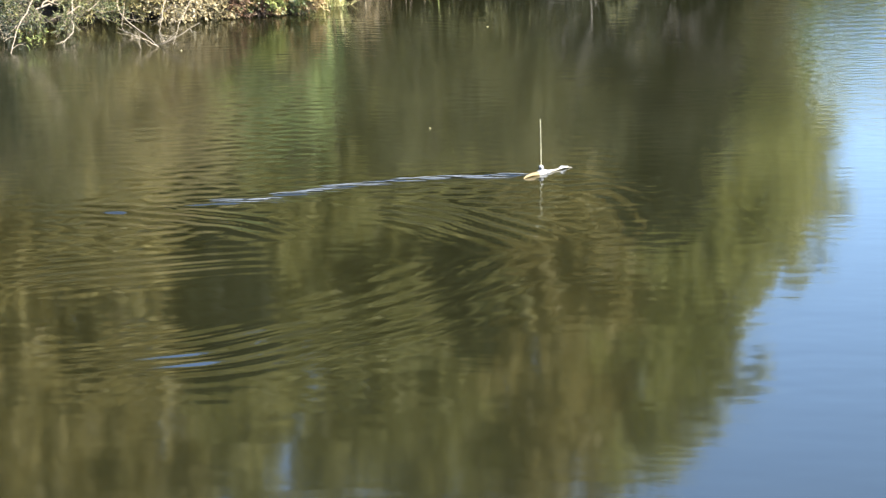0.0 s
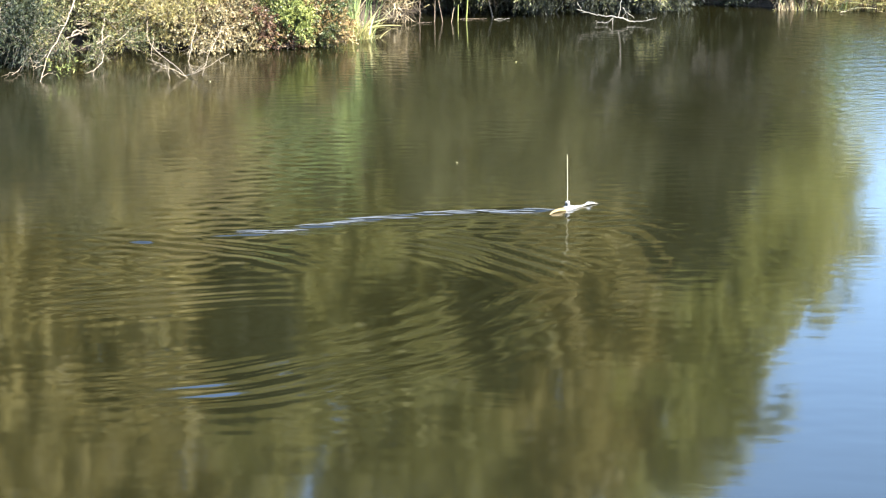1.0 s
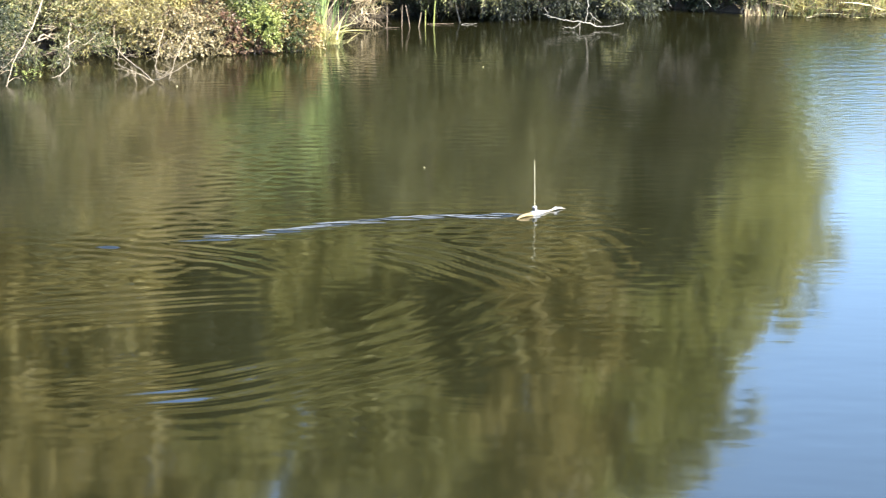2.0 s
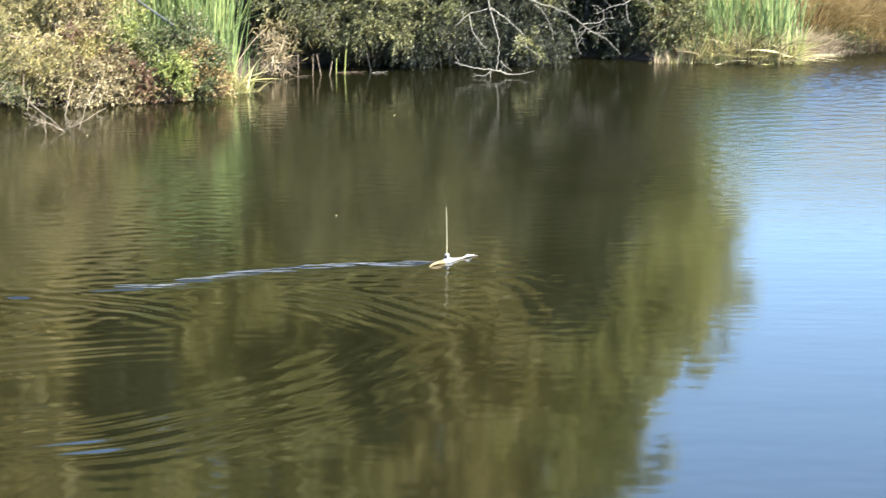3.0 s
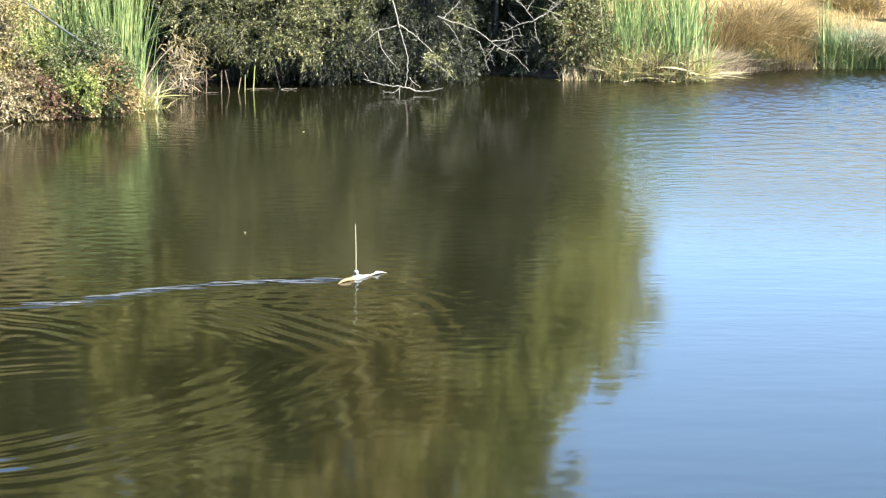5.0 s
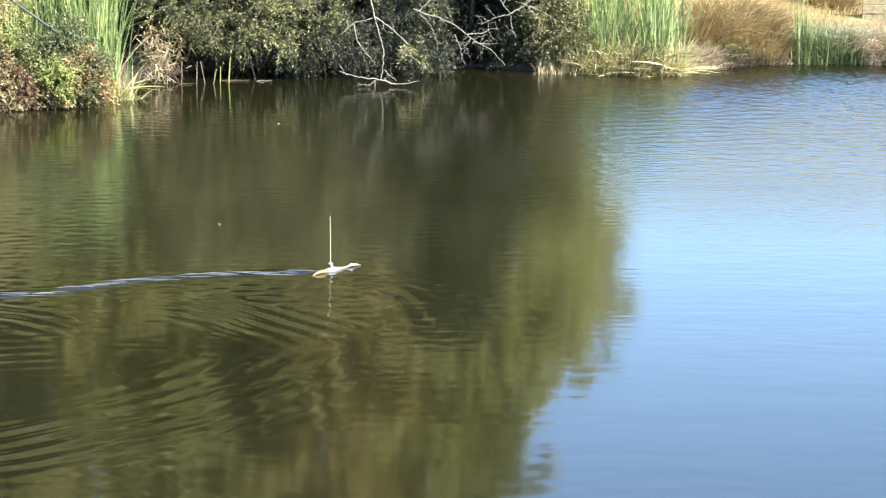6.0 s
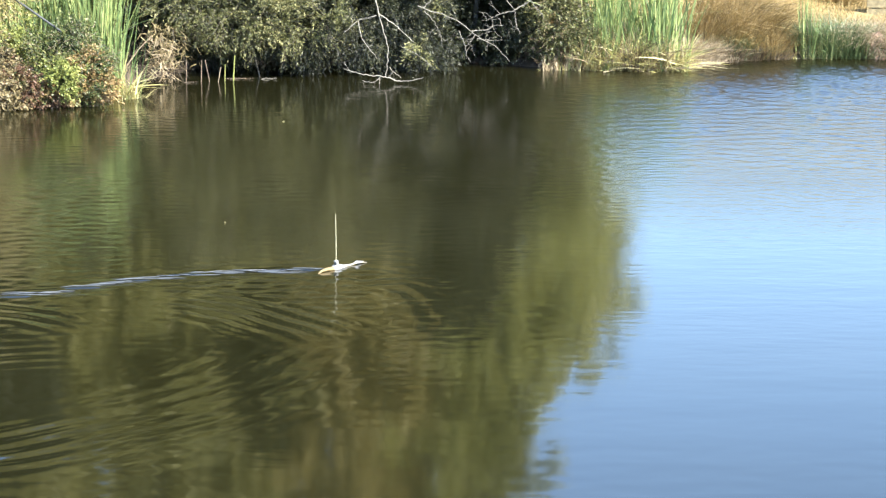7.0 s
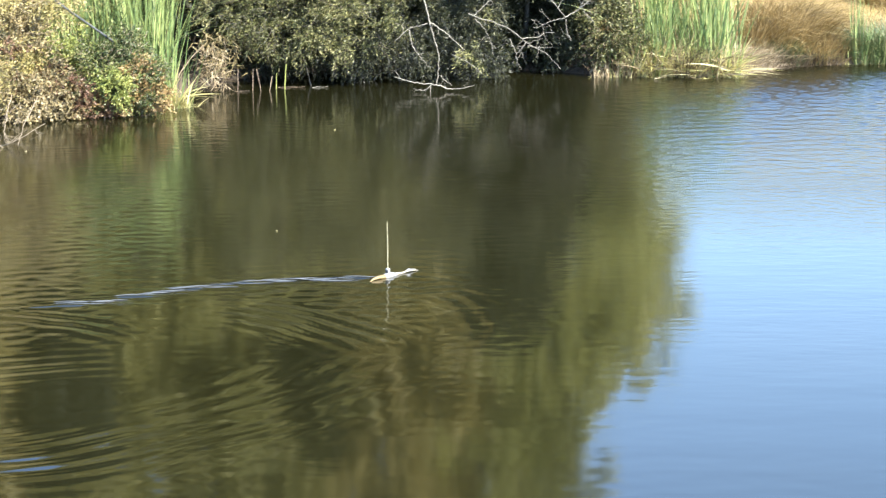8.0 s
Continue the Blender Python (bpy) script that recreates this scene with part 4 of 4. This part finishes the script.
bare_branch("grey bare branch high in the dark shrub", 1.9, 35.4, [
    (0.011, 35.4, [(1.3, 1.62), (1.5, 1.47), (1.77, 1.29), (1.95, 1.07)]),
    (0.009, 35.4, [(1.95, 1.06), (2.17, 1.18), (2.31, 1.29), (2.4, 1.36)]),
    (0.009, 35.4, [(1.95, 1.05), (1.71, 0.99), (1.51, 0.88)]),
    (0.006, 35.35, [(1.84, 1.22), (1.96, 1.42), (1.98, 1.6)]),
    (0.006, 35.4, [(2.21, 1.2), (2.3, 1.08), (2.42, 0.98)]),
    (0.006, 35.35, [(1.96, 1.04), (1.98, 0.82), (2.05, 0.7)]),
    (0.006, 35.4, [(1.98, 1.55), (2.12, 1.42), (2.31, 1.29)])], ASH_WOOD, 4, 0.22)
trailing_branch("pale bare branches hanging from the willow into the water", -7.3, 29.5, [
    (0.011, [(-7.25, 30.4, 1.1), (-7.32, 29.9, 0.7), (-7.32, 29.54, 0.54), (-7.36, 29.18, 0.31), (-7.38, 28.82, 0.25), (-7.34, 28.47, 0.14), (-7.31, 28.11, 0.02), (-7.22, 27.75, -0.05)]),
    (0.009, [(-8.4, 30.3, 0.8), (-8.27, 29.8, 0.52), (-8.06, 29.56, 0.35), (-7.88, 29.32, 0.24), (-7.64, 29.08, 0.2), (-7.43, 28.84, 0.22), (-7.31, 28.6, 0.29)]),
    (0.009, [(-6.98, 30.4, 0.6), (-6.92, 29.9, 0.28), (-6.78, 29.33, 0.1), (-6.73, 28.77, 0.06), (-6.75, 28.2, 0.09)]),
    (0.007, [(-7.9, 30.0, 0.35), (-7.8, 29.2, 0.06), (-7.76, 28.75, 0.03), (-7.73, 28.3, 0.04)])], TWIG_BARK, 4, 0.24)
trailing_branch("arching tan twigs trailing over the water", -5.7, 29.5, [
    (0.010, [(-6.5, 30.9, 0.45), (-6.4, 30.3, 0.2), (-6.03, 29.7, 0.08), (-5.71, 29.1, 0.0), (-5.5, 28.5, 0.0), (-5.35, 28.5, 0.07), (-5.18, 28.5, 0.19), (-4.96, 28.5, 0.31)]),
    (0.007, [(-5.5, 28.5, 0.0), (-5.58, 28.45, 0.06), (-5.73, 28.4, 0.15), (-5.7, 28.35, 0.0)]),
    (0.007, [(-5.8, 30.8, 0.4), (-5.73, 29.9, 0.13), (-5.63, 29.25, 0.04), (-5.42, 28.6, 0.09)]),
    (0.006, [(-5.45, 30.8, 0.35), (-5.42, 29.6, 0.17), (-5.39, 29.05, 0.02), (-5.31, 28.5, 0.03)]),
    (0.007, [(-6.4, 30.9, 0.3), (-6.27, 29.9, 0.05), (-6.01, 29.35, 0.05), (-5.8, 28.8, 0.08)])], TWIG_BARK, 6, 0.28)
pole = plant("leaning_pole", "dark smooth pole leaning out of the bramble", "pole", -4.5, 31.7)
line = crooked((-4.45, 31.75, 0.96), (-5.6, 31.85, 1.75), 0.0, 0.0, 6)
part("shaft", raw_mesh("shaft", *placed(tube(line, 0.016, 8), -4.5, 31.7), DARK_WOOD, True), pole)

# ---- fence on the meadow ----
fence = plant("board_fence", "low weathered board fence in the dry grass", "fence", 11.2, 42.1)


def box(cx, cy, cz, sx, sy, sz, bevel=0.01):
    bm = bmesh.new()
    bmesh.ops.create_cube(bm, size=1)
    bmesh.ops.scale(bm, vec=(sx, sy, sz), verts=bm.verts)
    bmesh.ops.bevel(bm, geom=list(bm.edges), offset=bevel, segments=1, affect="EDGES")
    bmesh.ops.translate(bm, vec=(cx, cy, cz), verts=bm.verts)
    return bm


for k in range(4):
    x = 9.9 + 1.3 * k
    part("post", bm_mesh("post", box(x - 11.2, 0.08, soil(x, 42.1) + 0.4, 0.1, 0.09, 1.1), OLD_STEM, False), fence, "dark square post")
for k in range(5):
    part("board", bm_mesh("board", box(0.15, 0.02 * math.sin(5 * k), soil(11.0, 42.1) + 0.07 + 0.172 * k, 5.0, 0.028, 0.155, 0.006), FENCE_WOOD, False), fence)
old_post = tagged(new("gate_post", bm_mesh("gate_post", box(0, 0, 0.15, 0.13, 0.12, 0.7, 0.015), DARK_WOOD, False)), "dark weathered post standing in the dry meadow", "post")
old_post.location = (8.88, 43.34, soil(8.88, 43.34))

# ---- trees behind the bank ----


def tree(label, x, y, height, width, leaf_mat, twigs, low=0.8, leaf=(0.24, 0.13), crown=None):
    ob = plant("tree", label, "tree", x, y)
    g = soil(x, y)
    top = crooked((x, y, g - 0.1), (x + RNG.normal() * 0.4, y + 0.2, g + height * 0.8), 0.0, 0.12, 8)
    part("trunk", raw_mesh("trunk", *placed(tube(top, np.linspace(0.16, 0.05, 8), 8), x, y), GREY_BARK, True), ob)
    lobes = []
    for k in range(len(crown) if crown else 11):
        u = (k + 0.5) / (len(crown) if crown else 11)
        if crown:
            dx, z, s = crown[k]
            c = np.array((x + dx, y + 0.3 * math.sin(2.4 * k), g + z))
        else:
            a = 2.4 * k + RNG.uniform(-0.4, 0.4)
            z = g + low + (height - low) * (0.08 + 0.85 * u)
            r = width * math.sin(math.pi * (0.18 + 0.75 * u)) * RNG.uniform(0.35, 0.7)
            s = width * RNG.uniform(0.40, 0.56) * (1.15 - 0.5 * u)
            c = np.array((x + math.cos(a) * r, y + 0.6 * math.sin(a) * r, z))
        lobes.append((c, (s, s * 0.9, s * RNG.uniform(0.75, 1.1))))
        foot = top[min(7, max(1, int(u * 7)))]
        part("limb", raw_mesh("limb", *placed(tube(crooked(foot, c, -0.1, 0.06, 6), np.linspace(0.05, 0.015, 6)), x, y), GREY_BARK, True), ob)
    quads, sticks = leafy(lobes, twigs, 9, 0.36 if crown else 0.6, leaf, 0.3, 0.15)
    part("crown", raw_mesh("crown", *placed(quads, x, y), leaf_mat), ob)["kind"] = "stuff"
    return ob


# the one dark-leaved deep tree has shade put into its leaf colour
for x, y, h, w, mat, n, what in (
        (-13.5, 35.0, 9.5, 2.2, TREE_LEAF, 2600, "tall olive-green tree behind the pond bank"),
        (-10.2, 36.0, 10.5, 2.3, BROWN_LEAF, 2800, "tall browning tree behind the pond bank"),
        (-8.3, 37.0, 10.2, 1.9, BROWN_LEAF, 2800, "tall browning tree behind the pond bank"),
        (-6.4, 37.8, 9.4, 1.4, TREE_LEAF, 2600, "slender olive-green tree behind the cattails"),
        (-4.6, 38.6, 9.6, 1.7, TREE_LEAF, 2700, "tall olive-green tree behind the cattails"),
        (-2.9, 39.5, 10.2, 2.0, TREE_LEAF, 2800, "tall olive-green tree behind the willow"),
        (-0.8, 39.6, 9.8, 1.8, BROWN_LEAF, 2600, "tall browning tree behind the willow"),
        (0.7, 40.4, 9.4, 1.5, BRIGHT_LEAF, 2600, "tall fresh-green tree behind the dark tree"),
        (-16.0, 38.5, 10.5, 3.2, TREE_LEAF, 1500, "tall olive-green tree deep in the grove"),
        (-11.8, 40.0, 11.0, 3.2, BROWN_LEAF, 1500, "tall browning tree deep in the grove"),
        (-8.6, 41.0, 11.0, 3.0, TREE_LEAF, 1500, "tall olive-green tree deep in the grove"),
        (-6.0, 42.0, 10.8, 3.0, TREE_LEAF, 1500, "tall olive-green tree deep in the grove"),
        (-3.6, 43.0, 11.0, 2.9, DARK_TREE_LEAF, 1500, "tall tree deep in the grove, leaves darkened for shade"),
        (-1.4, 43.2, 10.8, 2.7, TREE_LEAF, 2600, "tall olive-green tree deep in the grove"),
        (0.4, 43.0, 10.0, 2.0, BROWN_LEAF, 2600, "tall browning tree deep in the grove")):
    tree(what, x, y, h * 1.05 if h > 9 else h, w, mat, n)

# the grove's edge: a broad low tree, a slim tall one, and two dark crowns added inside for shaded gaps
SMALL_LEAVES = (0.13, 0.07)
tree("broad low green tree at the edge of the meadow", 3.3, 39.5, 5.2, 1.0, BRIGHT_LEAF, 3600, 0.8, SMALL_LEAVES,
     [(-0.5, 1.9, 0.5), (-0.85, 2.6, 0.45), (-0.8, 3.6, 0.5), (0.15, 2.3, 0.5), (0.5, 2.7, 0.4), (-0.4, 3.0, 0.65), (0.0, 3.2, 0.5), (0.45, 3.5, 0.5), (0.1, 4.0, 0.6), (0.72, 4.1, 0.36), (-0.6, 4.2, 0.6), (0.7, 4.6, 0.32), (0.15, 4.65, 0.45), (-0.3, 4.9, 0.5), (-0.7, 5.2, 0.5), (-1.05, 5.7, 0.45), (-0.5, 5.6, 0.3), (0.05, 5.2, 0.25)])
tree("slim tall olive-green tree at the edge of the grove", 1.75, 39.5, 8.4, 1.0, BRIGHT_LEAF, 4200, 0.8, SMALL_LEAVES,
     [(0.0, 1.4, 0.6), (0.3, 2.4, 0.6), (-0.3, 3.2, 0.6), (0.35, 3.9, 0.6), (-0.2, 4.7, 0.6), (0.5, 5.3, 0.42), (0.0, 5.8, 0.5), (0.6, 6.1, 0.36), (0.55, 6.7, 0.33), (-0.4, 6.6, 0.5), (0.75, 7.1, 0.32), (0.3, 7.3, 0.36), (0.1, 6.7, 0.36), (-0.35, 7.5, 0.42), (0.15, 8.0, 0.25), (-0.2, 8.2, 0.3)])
# a shadowed tree: its shade is painted by the dark leaf colour
tree("dense tree behind the shaded shrub, leaves darkened for shade", 1.15, 38.5, 4.8, 1.0, DARK_SHADE_LEAF, 3600, 0.8, SMALL_LEAVES,
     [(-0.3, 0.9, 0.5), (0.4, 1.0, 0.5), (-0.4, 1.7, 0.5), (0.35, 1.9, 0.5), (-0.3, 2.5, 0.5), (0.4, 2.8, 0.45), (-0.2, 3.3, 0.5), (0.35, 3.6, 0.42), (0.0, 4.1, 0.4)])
tree("slim tree added in the grove, its dense dark crown a shaded gap", -2.5, 38.9, 7.2, 0.8, DARK_SHADE_LEAF, 2600, 2.0, SMALL_LEAVES,
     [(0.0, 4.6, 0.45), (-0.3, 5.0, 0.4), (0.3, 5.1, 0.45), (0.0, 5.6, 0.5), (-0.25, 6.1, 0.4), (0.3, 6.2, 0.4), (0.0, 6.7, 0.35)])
tree("tree added in the grove, its rounded dark crown a shaded gap", -6.3, 36.8, 7.0, 0.9, DARK_SHADE_LEAF, 2600, 2.0, SMALL_LEAVES,
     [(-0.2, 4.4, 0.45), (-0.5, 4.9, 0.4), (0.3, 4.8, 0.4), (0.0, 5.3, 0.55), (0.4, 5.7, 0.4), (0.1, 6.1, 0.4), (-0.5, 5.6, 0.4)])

# undergrowth that closes the grove at its foot, with shade put into its leaf colour
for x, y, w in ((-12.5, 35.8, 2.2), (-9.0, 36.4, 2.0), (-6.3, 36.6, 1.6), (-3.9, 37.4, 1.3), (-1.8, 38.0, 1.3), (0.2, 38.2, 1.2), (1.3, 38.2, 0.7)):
    shrub("dense undergrowth at the foot of the grove, coloured dark for shade", [((x, y, 0.8), (w, 0.6, 0.9)), ((x + 0.4, y + 0.3, 1.9), (w, 0.7, 0.9)), ((x - 0.5, y + 0.5, 2.9), (w * 0.8, 0.7, 0.8))],
          DARK_SHADE_LEAF if x > 0 else DARK_TREE_LEAF, 650, 12, 0.45, (0.17, 0.085), GREY_BARK, 5, 0.3, name="undergrowth", category="undergrowth", shell=0.3)

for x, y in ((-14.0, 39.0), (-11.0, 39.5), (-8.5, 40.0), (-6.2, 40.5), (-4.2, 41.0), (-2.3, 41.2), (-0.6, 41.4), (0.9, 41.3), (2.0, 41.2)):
    shrub("dense undergrowth deep in the grove, coloured dark for shade", [((x, y, 0.8), (1.5, 0.5, 1.0)), ((x + 0.3, y + 0.3, 2.2), (1.4, 0.6, 1.0))],
          DARK_SHADE_LEAF if x > 0 else DARK_TREE_LEAF, 520, 10, 0.5, (0.21, 0.11), GREY_BARK, 3, 0.3, name="undergrowth", category="undergrowth", shell=0.0)

# ---- the swimming toy ----


def toy_plastic(name, colour, stain):
    n = Nodes(name)
    p = n.position()
    return n.done(n.mix(colour, stain, n.ramp(n.noise(14.0, 5.0, p), [(0.45, (0, 0, 0)), (0.75, (0.6, 0.6, 0.6))])), 0.4, n.noise(60.0, 3.0, p), 0.15, 0.004)


TOY_WHITE = toy_plastic("white_toy_plastic", (0.25, 0.25, 0.245), (0.16, 0.15, 0.125))
TOY_TAN = toy_plastic("tan_toy_rubber", (0.20, 0.145, 0.065), (0.14, 0.10, 0.05))
TOY_CREAM = toy_plastic("cream_toy_rubber", (0.22, 0.20, 0.155), (0.16, 0.14, 0.10))
TOY_DARK = toy_plastic("dark_toy_plastic", (0.03, 0.03, 0.03), (0.06, 0.05, 0.05))
MAST_PAINT = toy_plastic("cream_mast", (0.45, 0.42, 0.27), (0.33, 0.3, 0.2))

toy = new("swimming_toy")
toy.matrix_world = pose(float(TOY_AT[0]) + 0.05, float(TOY_AT[1]) - 0.06, -0.012, 0, 0, 50)
tagged(toy, "white and tan radio-controlled swimming creature with a thin mast", "toy boat")


def swept(points, radii, flatten=0.8, sides=14):
    v, f = tube(points, radii, sides)
    p = np.repeat(np.asarray(points, float), sides, 0)
    v[:, 2] = p[:, 2] + (v[:, 2] - p[:, 2]) * flatten
    return v, f


def swell(*stops, n=16):
    s = np.linspace(0, 1, n)
    at = np.linspace(0, 1, len(stops))
    return np.interp(s, at, stops)


def along(p, n=16):
    p = np.asarray(p, float)
    s, at = np.linspace(0, 1, n), np.linspace(0, 1, len(p))
    return np.stack([np.interp(s, at, p[:, k]) for k in range(3)], 1)


part("body", raw_mesh("body", *swept(along([(-0.11, 0, 0.0), (-0.04, 0, 0.02), (0.03, 0, 0.022), (0.12, 0, 0.012)]), swell(0.004, 0.030, 0.040, 0.036, 0.025, 0.014)), TOY_WHITE, True), toy)
part("tail", raw_mesh("tail", *swept(along([(-0.07, 0, 0.020), (-0.15, 0, 0.026), (-0.22, 0.0, 0.020), (-0.29, -0.02, 0.008)]), swell(0.030, 0.022, 0.014, 0.003), 0.7), TOY_TAN, True), toy, "tan rubber tail")
part("neck", raw_mesh("neck", *swept(along([(0.08, 0, 0.022), (0.15, 0, 0.018), (0.20, 0, 0.019), (0.25, 0, 0.026)]), swell(0.022, 0.014, 0.011, 0.012)), TOY_CREAM, True), toy, "cream rubber neck")
head = part("head", raw_mesh("head", *swept(along([(0.235, 0, 0.024), (0.27, 0, 0.030), (0.30, 0, 0.027), (0.345, 0, 0.021), (0.36, 0, 0.019)]), swell(0.010, 0.020, 0.017, 0.011, 0.003), 0.75), TOY_WHITE, True), toy)
for side in (-1, 1):
    part("jaw", raw_mesh("jaw", *swept(along([(0.30, side * 0.006, 0.024), (0.34, side * 0.014, 0.022), (0.385, side * 0.021, 0.018 + 0.004 * side)], 8), swell(0.011, 0.009, 0.003, n=8), 0.7, 8), TOY_CREAM, True), head, "half-open cream jaw")
for side in (-1, 1):
    bm = bmesh.new()
    bmesh.ops.create_uvsphere(bm, u_segments=10, v_segments=8, radius=0.006)
    bmesh.ops.translate(bm, vec=(0.282, side * 0.017, 0.038), verts=bm.verts)
    part("eye", bm_mesh("eye", bm, TOY_DARK), head, "black eye")
mount = part("mast_mount", bm_mesh("mast_mount", box(-0.02, 0, 0.07, 0.04, 0.035, 0.045, 0.008), TOY_WHITE, False), toy)
part("clip", bm_mesh("clip", box(-0.042, -0.01, 0.068, 0.012, 0.03, 0.022, 0.003), TOY_DARK, False), mount, "black clip")
part("mast", raw_mesh("mast", *tube(along([(-0.02, 0, 0.09), (-0.022, 0, 0.3), (-0.03, 0, 0.525)], 6), swell(0.0032, 0.0024, n=6), 8), MAST_PAINT, True), toy, "thin cream mast")

# thin pale slivers added on the trail's crests, sky glint put into their colour
n = Nodes("pale_glint")
GLINT = n.done(n.ramp(n.noise(40.0, 4.0, n.position()), [(0.3, (0.03, 0.036, 0.043)), (0.7, (0.075, 0.087, 0.10))]), 0.5)
streaks = []
path = np.array([(-3.27, 19.2), (-2.64, 19.56), (-2.29, 19.94), (-1.71, 20.19), (-1.1, 20.32), (-0.66, 20.46)])
for k in range(44):
    u = 5.0 * (k + RNG.random()) / 44
    at = np.array([np.interp(u, np.arange(6), path[:, c]) for c in (0, 1)]) + np.array([0, RNG.normal() * (0.085 - 0.011 * u)])
    l, slope = RNG.uniform(0.10, 0.34), 0.16 + 0.1 * RNG.normal()
    px = at[0] + np.linspace(-l / 2, l / 2, 7)
    py = at[1] + slope * np.linspace(-l / 2, l / 2, 7) + 0.006 * np.sin(9 * px)
    pz = wake(px, py) + small_chop(px, py) + 0.004
    streaks.append(tube(np.stack([px, py, pz], 1), 0.0045 * np.sin(np.linspace(0.25, 2.9, 7)), 6))
foam = new("glint_streaks", raw_mesh("glint_streaks", *joined(streaks), GLINT, True))
tagged(foam, "thin pale streaks added behind the toy to brighten its trail", "foam", kind="stuff")

# ---- floating bits ----
for x, y in ((-1.39, 30.2), (-5.15, 28.15), (-1.64, 22.75)):
    bm = bmesh.new()
    bmesh.ops.create_icosphere(bm, subdivisions=1, radius=0.010)
    for w in bm.verts:
        w.co += Vector(RNG.normal(size=3)) * 0.006
        w.co.z *= 0.45
    bit = new("floating_leaf", bm_mesh("floating_leaf", bm, REED_YELLOW))
    bit.location = (x, y, 0.008)
    tagged(bit, "small pale leaf scrap floating on the pond", "leaf", "floating scraps")
